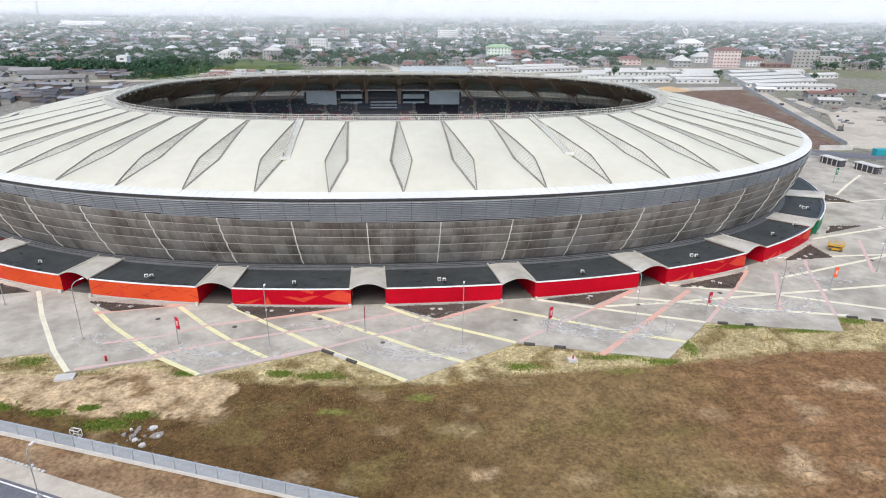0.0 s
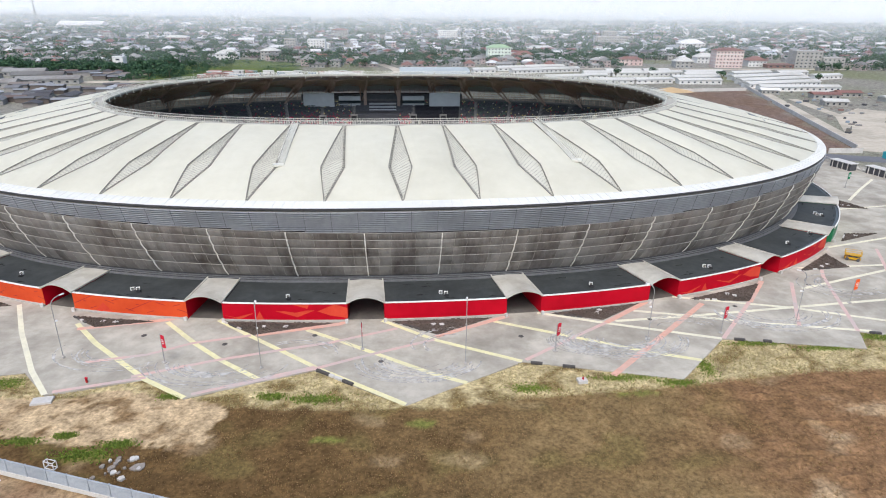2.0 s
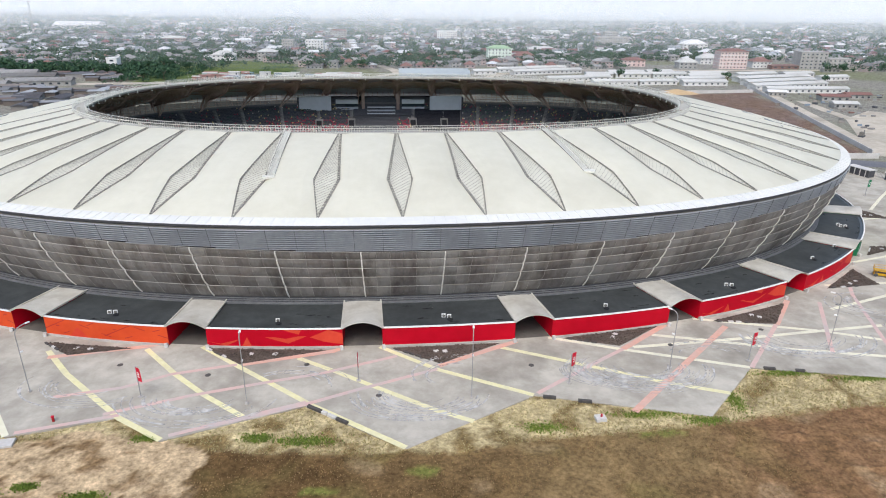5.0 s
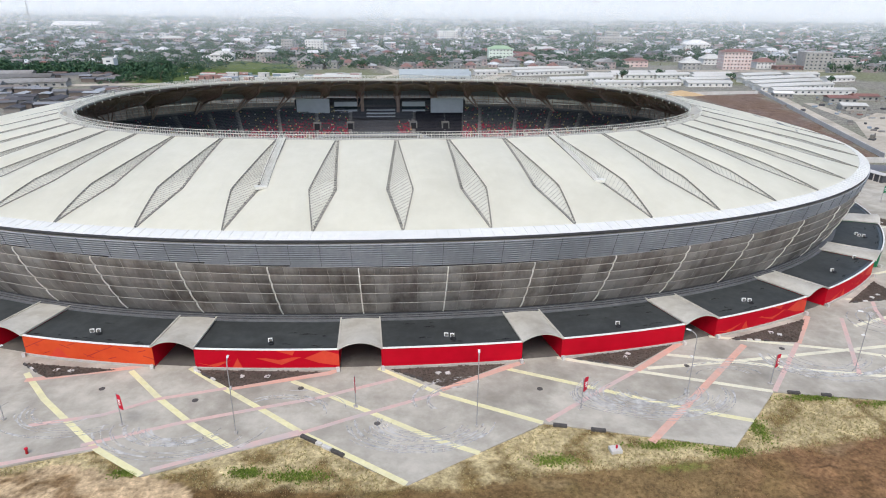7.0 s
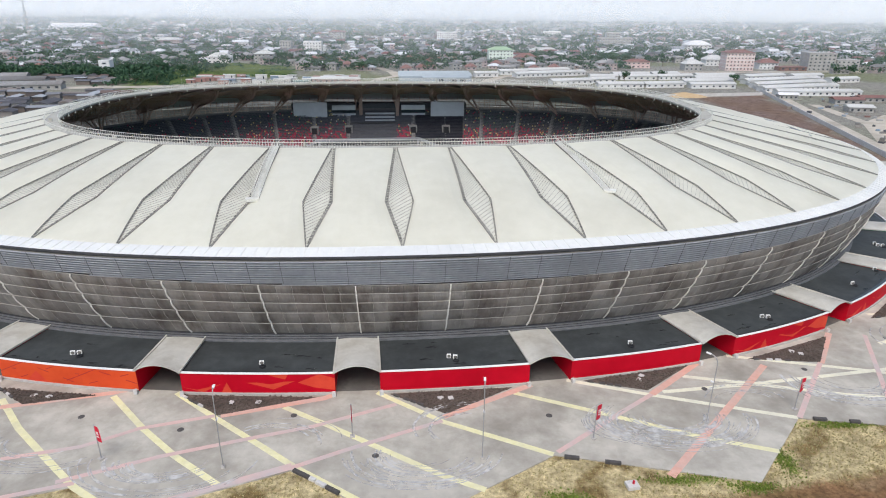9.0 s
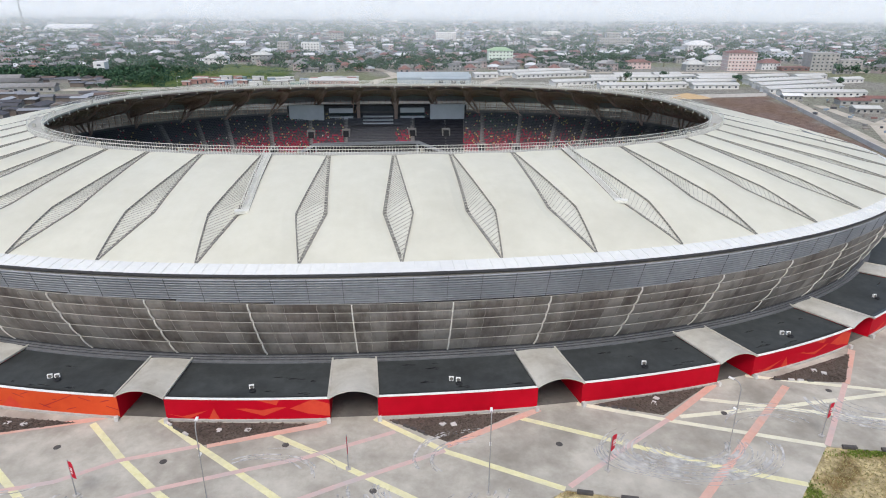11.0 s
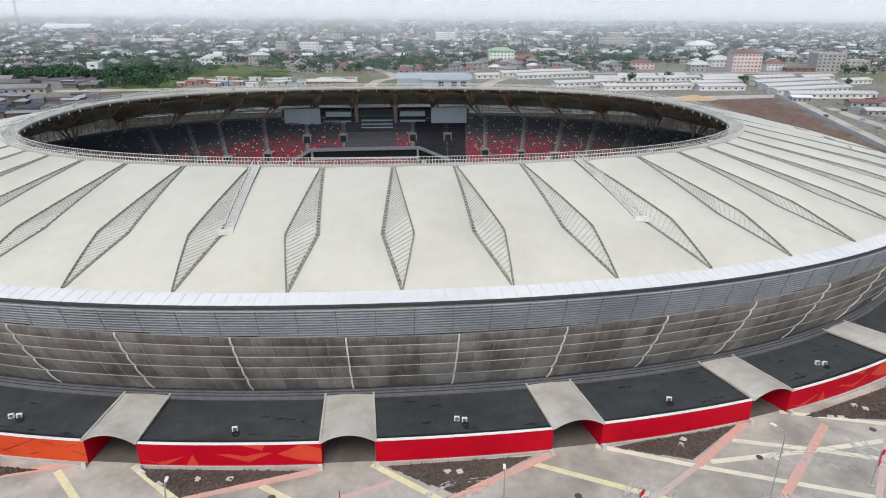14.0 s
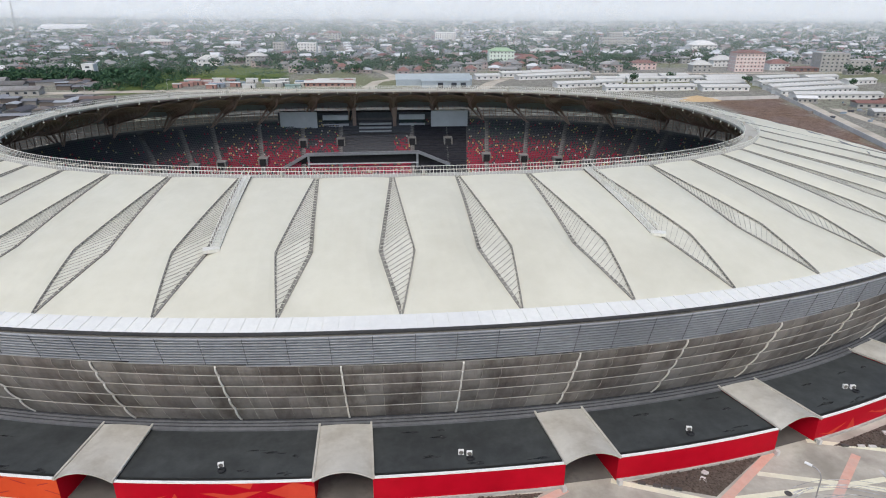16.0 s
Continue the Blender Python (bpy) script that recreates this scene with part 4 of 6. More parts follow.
me.color_attributes.new("earth", "FLOAT_COLOR", "POINT").data.foreach_set("color", np.array(cols, dtype=np.float32).ravel())


def tinted(name, attribute, fine, amount, rough=0.95, bump=0.6):
    """A material that takes its earth tone from the mesh and breaks it up with two scales of grain."""
    m = bpy.data.materials.new(name)
    m.use_nodes = True
    t, n = m.node_tree, m.node_tree.nodes
    b = n["Principled BSDF"]
    b.inputs["Roughness"].default_value, b.inputs["Specular IOR Level"].default_value = rough, 0.1
    at, co = n.new("ShaderNodeVertexColor"), n.new("ShaderNodeTexCoord")
    at.layer_name = attribute
    last = at.outputs[0]
    for sc, am in ((fine, amount), (fine * 0.17, amount * 0.8)):
        g, r, mix = n.new("ShaderNodeTexNoise"), n.new("ShaderNodeValToRGB"), n.new("ShaderNodeMixRGB")
        g.inputs["Scale"].default_value, g.inputs["Detail"].default_value, g.inputs["Roughness"].default_value = sc, 8, 0.7
        r.color_ramp.elements[0].position, r.color_ramp.elements[1].position = 0.3, 0.7
        r.color_ramp.elements[0].color, r.color_ramp.elements[1].color = (0.3, 0.28, 0.26, 1), (1.5, 1.5, 1.5, 1)
        mix.blend_type, mix.inputs[0].default_value = "MULTIPLY", am
        wire(t, (co.outputs["Object"], g.inputs["Vector"]), (g.outputs[0], r.inputs[0]), (last, mix.inputs[1]), (r.outputs[0], mix.inputs[2]))
        last = mix.outputs[0]
        if sc == fine and bump:
            bp = n.new("ShaderNodeBump")
            bp.inputs["Strength"].default_value, bp.inputs["Distance"].default_value = bump, 0.25
            wire(t, (g.outputs[0], bp.inputs["Height"]), (bp.outputs[0], b.inputs["Normal"]))
    wire(t, (last, b.inputs["Base Color"]))
    return m


me.materials.append(tinted("earth_and_dry_grass", "earth", 1.6, 0.8))
tagged(new("ground", me), "dry brown grass, straw, sand and bare earth round the stadium", "ground", kind="structure")

# ---- plaza ----
CONCRETE = material("worn_concrete", rgb((162, 155, 142)), rgb((191, 184, 170)), 0.85, 0.22, 0.07, rgb((128, 121, 109)), 0.8, 0.05)
YELLOW = material("worn_yellow_paint", rgb((216, 208, 156)), rgb((226, 219, 176)), 0.7, 1.2, 0.2, rgb((190, 184, 160)), 0.7)
PALE_YELLOW = material("worn_pale_paint", rgb((216, 210, 182)), rgb((226, 220, 196)), 0.7, 1.2, 0.2, rgb((194, 188, 172)), 0.7)
SALMON = material("worn_salmon_paint", rgb((206, 156, 136)), rgb((214, 168, 150)), 0.75, 1.0, 0.15, rgb((186, 168, 158)), 0.8)
FADED = material("faded_salmon_paint", rgb((200, 166, 156)), rgb((207, 176, 166)), 0.8, 1.0, 0.15, rgb((178, 172, 168)), 0.9)
GRAVEL = material("dark_gravel", rgb((74, 64, 56)), rgb((108, 96, 86)), 0.95, 3.0, 0.2, rgb((58, 50, 44)), 0.6, 0.8)
KERB_DARK = material("dark_kerb_paint", rgb((70, 66, 64)), rgb((88, 84, 80)), 0.8, 2.0)
outer = [(-240, -112), (-120, -132), (-62, -135), (-54.7, -133.6), (-48, -140.2), (-33.9, -136.0), (-25.6, -141.6), (-6.3, -133.6), (9.7, -144.1), (30.0, -131.5), (56.4, -137.6), (69.2, -124.1), (94.5, -128.2), (97.3, -121.9), (106, -124.4), (128, -119), (132, -112), (190, -100), (198, -12), (178, 26), (150, 130), (-150, 130), (-240, 60)]
tagged(part("plaza", Form().prism(outer, -0.6, 0.0), CONCRETE), "wide worn concrete plaza with zigzag edge round the stadium", "plaza", kind="structure")
lines = thing("painted_lines", "worn yellow and salmon bands painted on the plaza", "floor paint", kind="structure")


def stripe(name, mat, width, z, *pts):
    """A painted band along points on the plaza."""
    P = [Vector((x, y, 0)) for x, y in pts]
    z += 0.0012 * len(lines.children)
    rows = []
    for i, p in enumerate(P):
        d = (P[min(i + 1, len(P) - 1)] - P[max(i - 1, 0)]).normalized()
        s = Vector((-d.y, d.x, 0)) * width / 2
        rows.append([p - s + Vector((0, 0, z)), p + s + Vector((0, 0, z))])
    return part(name, Form().sheet(rows), mat, lines)


for pts in (((-54.8, -116), (-47.8, -123.6), (-40.6, -130), (-33.6, -136.1), (-25.6, -141.3)), ((-37.6, -115.7), (-29.6, -124.1), (-22.7, -130.4), (-15, -136.3)), ((-27.9, -115), (-20, -121.6), (-11.6, -128.3), (-5.7, -133.1), (9.6, -143.8)), ((-9.9, -119.3), (-3, -123.7), (14.2, -135.2), (19.7, -138)), ((4.3, -115.7), (14.7, -123.6), (29.9, -131.4)), ((25.9, -116.1), (37.1, -121.1), (52.6, -128.3), (62.1, -131.6))):
    stripe("yellow_band", YELLOW, 0.95, 0.008, *pts)
for pts in (((35.8, -112.9), (48.7, -117.5), (69.1, -124)), ((55.8, -112.2), (66.7, -114.7), (78.2, -117.7), (100, -121.6)), ((50.8, -116.7), (67.3, -114.7), (90, -111.2), (118, -107)), ((66.4, -105.8), (74.4, -107.7), (89.9, -111.4), (110, -118.9)), ((-70.7, -107.6), (-63.3, -119.6), (-54, -132.9), (-48, -140)), ((102.9, -90.4), (131.6, -88.3), (160, -86)), ((113.3, -78.7), (146.3, -67.5), (185, -56)), ((97.3, -102.1), (131, -89.1)), ((141.5, -44.5), (166.1, -39.6), (190, -36)), ((151.7, -35), (164, -22), (177.3, -8.9))):
    stripe("pale_band", PALE_YELLOW, 0.9, 0.012, *pts)
for pts in (((-53.7, -118.3), (-38, -114.8), (-35.2, -113.7)), ((-19.1, -121.3), (-3.9, -117.1), (-2.7, -116.2)), ((14.8, -122.4), (29.6, -114.2)), ((48.8, -117.3), (60.5, -107.7)), ((82.1, -108.6), (90.2, -97.9)), ((71.6, -109.1), (44.8, -136.2))):
    stripe("salmon_band", SALMON, 1.15, 0.016, *pts)
for pts in (((86.7, -119.4), (96.7, -98.8)), ((97.2, -121.6), (106.2, -95.4), (112, -84)), ((-46.4, -130.4), (-36.7, -128), (-30.1, -124.1), (-20, -121.3)), ((-36.5, -135.1), (-24.5, -130.3), (-12, -126.4), (-4.8, -124.3), (7.5, -119)), ((-19.4, -138.3), (-6.1, -133.1), (1.4, -129.4), (14.6, -123.4)), ((30.6, -131), (41, -123), (48.8, -117.3)), ((-47.2, -139.3), (-33.9, -135.3)), ((-24.8, -140.4), (-6.3, -132.6)), ((69.4, -124), (82, -108.6)), ((120, -100), (131, -78))):
    stripe("faded_band", FADED, 0.8, 0.004, *pts)

# pale tyre scuffs turned into the concrete
SCUFF = bpy.data.materials.new("pale_scuff")
SCUFF.use_nodes = True
st, sn = SCUFF.node_tree, SCUFF.node_tree.nodes
sb = sn["Principled BSDF"]
sb.inputs["Base Color"].default_value, sb.inputs["Roughness"].default_value = rgb((204, 201, 196)), 0.9
sco, sno, sra = sn.new("ShaderNodeTexCoord"), sn.new("ShaderNodeTexNoise"), sn.new("ShaderNodeMapRange")
sno.inputs["Scale"].default_value = 0.6
sra.inputs[1].default_value, sra.inputs[2].default_value, sra.inputs[3].default_value, sra.inputs[4].default_value = 0.32, 0.64, 0.04, 0.85
wire(st, (sco.outputs["Object"], sno.inputs["Vector"]), (sno.outputs[0], sra.inputs[0]), (sra.outputs[0], sb.inputs["Alpha"]))
rng = random.Random(21)
f = Form()
for cx, cy, rad, a0, a1, n in ((50, -123.5, 8.5, -160, -10, 34), (46, -124, 7, 150, 260, 22), (12, -131, 8, 190, 330, 24), (-24, -131, 9, 200, 330, 20), (84, -113.5, 9, 190, 340, 22), (20, -125, 9, 100, 200, 8), (-42, -127, 8, 180, 300, 8), (110, -100, 10, 120, 300, 8), (-10, -128, 7, 10, 120, 6), (64, -120, 7, 20, 140, 8)):
    for i in range(n):
        r, b0 = rad * rng.uniform(0.45, 1.12), a0 + rng.uniform(-25, 25)
        b1, ox, oy, w = a1 + rng.uniform(-40, 25), rng.uniform(-1.5, 1.5), rng.uniform(-0.8, 0.8), rng.uniform(0.1, 0.28)
        rows = []
        for a in np.linspace(b0, b1, 22):
            ca, sa = math.cos(radians(a)), math.sin(radians(a))
            rows.append([(cx + ox + (r + d) * ca * 1.25, cy + oy + (r + d) * sa * 0.75, 0.06 + 0.0004 * i) for d in (0, w)])
        for q0, q1 in zip(rows, rows[1:]):
            if all(inside(p[0], p[1] - 0.5, outer) for p in q0 + q1):
                f.sheet([q0, q1])
tagged(part("tyre_scuffs", f, SCUFF, None), "pale curved tyre scuffs on the concrete plaza", "tyre marks", kind="stuff")

# planted beds of dark gravel with pale kerbs
rng = random.Random(3)
STONE = material("grey_stone", rgb((120, 112, 104)), rgb((150, 142, 134)), 0.9, 3.0, vary=0.3, island=True)
PALE = material("pale_concrete", rgb((190, 186, 180)), rgb((206, 202, 196)), 0.85, 2.0, 0.2, rgb((160, 154, 148)), 0.5)
for a, b, c in (((-57.1, -113), (-40.2, -115.4), (-50.7, -117.6)), ((-27, -115.7), (-5.3, -116.8), (-19.6, -121.2)), ((6.4, -116.2), (26.4, -114.8), (15.3, -121.7)), ((38.5, -113.2), (59.2, -108), (48.5, -116.2)), ((69.7, -107), (88.8, -99.3), (82.2, -108.3)), ((102.6, -92), (115.5, -81.2), (116, -90.1)), ((130, -66.5), (139, -66.5), (125.2, -72.5)), ((143, -42), (152, -44), (147, -32)), ((-88, -100.5), (-72, -108), (-82, -110))):
    bed = thing("gravel_bed", "three-cornered bed of dark gravel with pale kerb stones", "gravel bed", "gravel beds")
    A, B, C = Vector((*a, 0)), Vector((*b, 0)), Vector((*c, 0))
    part("gravel", Form().prism([A, C, B], 0.0, 0.06), GRAVEL, bed)
    f = Form()
    for i in range(420):
        u, v = rng.random(), rng.random()
        if u + v > 1:
            u, v = 1 - u, 1 - v
        p = A + (B - A) * u + (C - A) * v
        s = rng.uniform(0.1, 0.32)
        f.box((p.x, p.y, 0.05), (s, s * rng.uniform(0.6, 1.2), s * 0.6), rng.uniform(0, 3))
    tagged(part("loose_gravel", f, GRAVEL, bed), kind="stuff")
    for i in range(2):
        u, v = rng.uniform(0.15, 0.5), rng.uniform(0.2, 0.45)
        p = A + (B - A) * u + (C - A) * v
        part("manhole_frame", Form().box((p.x, p.y, 0.05), (0.8, 0.8, 0.16), rng.uniform(0, 1.5)), PALE, bed)
    for u in (0.12, 0.3, 0.42, 0.55):
        p = A.lerp(C, u)
        part("kerb_block", Form().box((p.x, p.y, 0.0), (1.0, 0.35, 0.3), math.atan2((C - A).y, (C - A).x)), rng.choice((PALE, KERB_DARK)), bed)

# roof-top cooling units
def cooling_unit(x, y, two):
    u = thing("cooling_unit", "white air conditioner with black coil on a flat roof", "air conditioner", "rooftop coolers", at=pose(x, y, 3.8, 0, 0, random.uniform(-20, 20)) @ Matrix.Scale(0.85, 4))
    for i in range(2 if two else 1):
        b = part("casing", Form().box((i * -1.25, i * 0.25, 0.12), (0.85, 0.4, 0.75)), COPING, u)
        part("fan_grille", Form().beam((i * -1.25 + 0.02, i * 0.25 - 0.215, 0.5), (i * -1.25 + 0.02, i * 0.25 - 0.2, 0.5), 0.5, 0.5, sides=10), STEEL, b)
        part("foot", Form().box((i * -1.25, i * 0.25, 0.0), (0.7, 0.5, 0.12)), BACKING, u)
    f = Form().sheet([[(0.15 + (0.5 + 0.16 * math.cos(q)) * math.cos(a), -0.8 + (0.42 + 0.16 * math.cos(q)) * math.sin(a), 0.18 + 0.16 * math.sin(q)) for q in np.arange(0, 6.28, 0.785)] for a in np.linspace(0, 2 * math.pi, 15)], closed=True)
    part("coiled_pipe", f, BLACK, u)
    part("hose", Form().beam((0, -0.2, 0.3), (0.1, -0.5, 0.2), 0.1), BLACK, u)


for x, y, two in ((-45.3, -109.1, True), (-14.4, -113, False), (17.1, -111.9, True), (47.7, -107.9, False), (76.9, -98.8, True), (-73, -101, False), (103, -84, False), (113, -76.5, False), (125, -62, True), (124, -60.5, False), (133, -38, True)):
    cooling_unit(x, y, two)

# street lamps and banners
POLE = material("grey_lamp_pole", rgb((150, 148, 146)), rgb((168, 166, 164)), 0.5, 2.0, 0.2, rgb((130, 124, 120)), 0.4, 0.0, 0.3)
def street_lamp(x, y, tall, turn, arm=1.8):
    l = thing("street_lamp", "tall grey steel street lamp with a curved arm", "street lamp", "plaza lamps", at=pose(x, y, 0, 0, 0, turn))
    part("base", Form().box((0, 0, 0), (0.45, 0.45, 0.35)), PLINTH, l)
    f = Form().beam((0, 0, 0.3), (0, 0, tall - 1.2), 0.1, sides=8)
    for i in range(5):
        a, b = i / 5, (i + 1) / 5
        f.beam((arm * a * a, 0, tall - 1.2 + 1.2 * math.sin(a * 1.57)), (arm * b * b, 0, tall - 1.2 + 1.2 * math.sin(b * 1.57)), 0.11, sides=6)
    part("pole", f, POLE, l)
    part("lamp_head", Form().box((arm + 0.3, 0, tall - 0.08), (0.75, 0.3, 0.14)), COPING, l)
    part("lamp_bracket", Form().box((0.25, 0, tall * 0.62), (0.5, 0.25, 0.2)), COPING, l)


for x, y, h, turn, arm in ((-50.8, -128.8, 11.5, 60, 1.8), (-15.4, -132.9, 12.3, 95, 0.7), (19.8, -132.1, 12.3, 85, 0.7), (54.4, -125, 11.5, 130, 1.2), (86.5, -118.4, 11.3, 150, 1.2), (121.3, -99.1, 11.3, 170, 1.8), (-73.6, -114.4, 11.5, 40, 1.8), (-83, -125, 11.5, 40, 1.8), (150, -60, 11, 180, 1.8), (172, -30, 11, 180, 1.8)):
    street_lamp(x, y, h, turn, arm)
BANNER_RED = material("red_banner_cloth", rgb((186, 16, 44)), rgb((198, 22, 52)), 0.7, 1.0, 0.3, rgb((168, 14, 36)), 0.5)
BANNER_ORANGE = material("orange_banner_cloth", rgb((222, 86, 30)), rgb((232, 96, 36)), 0.7, 1.0, 0.3, rgb((206, 76, 26)), 0.5)
for x, y, mat, turn in ((-32.6, -130.6, BANNER_RED, -35), (1.4, -126.7, BANNER_RED, -82), (36.4, -128.1, BANNER_RED, 38), (69.8, -121.9, BANNER_RED, 28), (103.4, -109.4, BANNER_ORANGE, 12), (160, -20, GREEN, 10), (-92, -118, BANNER_ORANGE, -30)):
    b = thing("banner", ("red" if mat is BANNER_RED else "orange" if mat is BANNER_ORANGE else "green") + " upright cloth banner on a grey pole", "banner", "plaza banners", at=pose(x, y, 0, 0, 0, turn))
    part("pole", Form().beam((0, 0, 0.1), (0, 0, 5.6), 0.12, sides=8), POLE, b)
    part("foot", Form().box((0, 0, 0), (0.7, 0.7, 0.18)), PLINTH, b)
    cloth = part("cloth", Form().sheet([[(0.08 + 1.05 * u, 0.06 * math.sin(5 * u + z), z) for u in (0, 0.25, 0.5, 0.75, 1)] for z in (3.1, 3.7, 4.3, 4.9, 5.5)]), mat, b)
    for z in (3.9, 4.3, 4.6):
        part("mark", Form().box((0.6, -0.1, z), (0.5, 0.03, 0.16)), COPING, cloth, "pale bar of unreadable writing")
        part("mark", Form().box((0.6, 0.12, z), (0.5, 0.03, 0.16)), COPING, cloth)

# kerb blocks along the plaza's edge, two boxes on the grass
for x0, y0, x1, y1, dark in ((-5.8, -133.7, -3.5, -135.2, 1), (-3.4, -135.3, -2.6, -135.8, 0), (-2.4, -136, -1.1, -136.9, 0), (-1.0, -137, 0.8, -138.2, 1), (31.3, -132, 33.3, -132.4, 1), (36.7, -133.2, 38.8, -133.6, 1), (71.3, -124.4, 73.2, -124.7, 1), (76.5, -125.2, 78.0, -125.4, 1), (99, -122.3, 101, -122.7, 1), (103.4, -123.5, 105.4, -124, 1)):
    d = math.hypot(x1 - x0, y1 - y0)
    tagged(part("kerb_block", Form().box(((x0 + x1) / 2, (y0 + y1) / 2, -0.1), (d, 0.5, 0.42), math.atan2(y1 - y0, x1 - x0)), KERB_DARK if dark else PALE), ("dark" if dark else "pale") + " concrete kerb block at the plaza's edge", "kerb", "kerb blocks")
HYDRANT = thing("inspection_box", "white concrete inspection box with a red valve on grass", "utility box", at=pose(39, -137.8, -0.2, 0, 0, 8))
part("chamber", Form().box((0, 0, 0), (1.6, 1.3, 0.55)), PALE, HYDRANT)
part("valve", Form().beam((0.15, 0, 0.5), (0.15, 0, 1.0), 0.22, sides=8), BANNER_RED, HYDRANT)
v = thing("hydrant", "small dark red hydrant standing on the plaza", "hydrant", at=pose(-43, -136.6, 0))
part("barrel", Form().beam((0, 0, 0), (0, 0, 0.75), 0.26, sides=8), DARK_RED, v)
part("cap", Form().beam((0, 0, 0.75), (0, 0, 0.92), 0.34, sides=8), BANNER_RED, v)
SLAB = part("concrete_slab", Form().box((-47.5, -141.6, -0.22), (3.0, 1.8, 0.35), 0.2), PALE)
tagged(SLAB, "cracked concrete drain slab at the plaza's corner", "slab")
for x, y in ((-24, -124.5), (-8, -121.5), (12, -119.5), (31, -122.5), (58, -116), (78, -110.5), (100, -100), (-40, -121), (5, -131), (125, -92)):
    m = part("manhole_cover", Form().beam((x, y, 0.0), (x, y, 0.03), 0.7, sides=14), KERB_DARK)
    tagged(m, "dark round manhole cover set in the concrete", "manhole cover", "plaza manholes")
for g in range(24):
    for u in (-1, 1):
        p = CENTRE @ wall_at(GATE_S[g] + u * (HALF_GATE + 0.2), -0.7)
        if p.y < -30:
            tagged(part("bollard", Form().box((p.x, p.y, 0), (0.55, 0.55, 0.75), 0.3), PALE), "short pale concrete bollard beside a gateway", "bollard", "gateway bollards")

# yellow lift platform
YEL = material("yellow_machine_paint", rgb((196, 148, 28)), rgb((208, 160, 36)), 0.5, 2.0, 0.3, rgb((150, 110, 30)), 0.5)
lift = thing("lift_platform", "yellow folded scissor lift parked on the plaza", "scissor lift", at=pose(119.6, -85.4, 0, 0, 0, -28))
part("chassis", Form().box((0, 0, 0.35), (3.4, 1.5, 0.5)), YEL, lift)
part("deck", Form().box((0, 0, 1.35), (3.6, 1.6, 0.15)), YEL, lift)
f = Form()
for y in (-0.6, 0.6):
    f.beam((-1.5, y, 0.9), (1.5, y, 1.3), 0.14)
    f.beam((1.5, y, 0.9), (-1.5, y, 1.3), 0.14)
part("scissor_arms", f, BACKING, lift)
f = Form()
for x, y in ((-1.75, -0.75), (1.75, -0.75), (1.75, 0.75), (-1.75, 0.75)):
    f.beam((x, y, 1.5), (x, y, 2.5), 0.08)
for z in (2.0, 2.5):
    for p, q in (((-1.75, -0.75), (1.75, -0.75)), ((1.75, -0.75), (1.75, 0.75)), ((1.75, 0.75), (-1.75, 0.75)), ((-1.75, 0.75), (-1.75, -0.75))):
        f.beam((*p, z), (*q, z), 0.07)
part("guard_rail", f, YEL, lift)
for x in (-1.2, 1.2):
    for y in (-0.8, 0.8):
        part("wheel", Form().beam((x, y - 0.12, 0.4), (x, y + 0.12, 0.4), 0.56, sides=12), BACKING, lift)

# ---- boundary wall, verge and road ----
PANEL = material("blue_grey_concrete", rgb((148, 154, 160)), rgb((166, 171, 176)), 0.85, 1.2, 0.25, rgb((122, 126, 130)), 0.6, 0.05, vary=0.08)
fence = thing("boundary_wall", "blue-grey concrete panel wall on a pale base along the verge", "wall", kind="structure")
W0, WD = Vector((-49, -156.3, -0.3)), Vector((51, -15.9, 0)).normalized()
wa = math.atan2(WD.y, WD.x)
panel_mesh = Form().box((0, 0, 0), (3.02, 0.14, 1.75)).box((0, 0.0, 1.75), (3.02, 0.22, 0.1)).mesh("wall_panel", PANEL)
post_mesh = Form().box((0, 0, 0), (0.18, 0.26, 2.68)).mesh("wall_post", PANEL)
base_mesh = Form().box((0, 0, -0.4), (3.28, 0.34, 1.15)).mesh("wall_base", PALE)
for i in range(-16, 34):
    p = W0 + WD * (3.28 * i)
    for name, data, off, dz in (("wall_panel", panel_mesh, 1.64, 0.75), ("wall_post", post_mesh, 0.0, 0.0), ("wall_base", base_mesh, 1.64, 0.0)):
        q = p + WD * off
        ob = new(name, data)
        ob.parent = fence
        ob.matrix_basis = Matrix.Translation((q.x, q.y, q.z + dz)) @ pose(0, 0, 0, 0, 0, math.degrees(wa))
ASPHALT = material("grey_asphalt", rgb((98, 98, 102)), rgb((116, 116, 120)), 0.85, 2.0, 0.1, rgb((86, 86, 90)), 0.6, 0.2)
R0, RD = Vector((-43.2, -166.2, 0)), Vector((9.1, -3.5, 0)).normalized()
RN = Vector((RD.y, -RD.x, 0))


def along_road(name, mat, a, b, z0, z1, label, cat, s0=-400, s1=400):
    pts = [R0 + RD * s0 + RN * a, R0 + RD * s0 + RN * b, R0 + RD * s1 + RN * b, R0 + RD * s1 + RN * a]
    return tagged(part(name, Form().prism(pts, z0, z1), mat), label, cat, kind="structure")


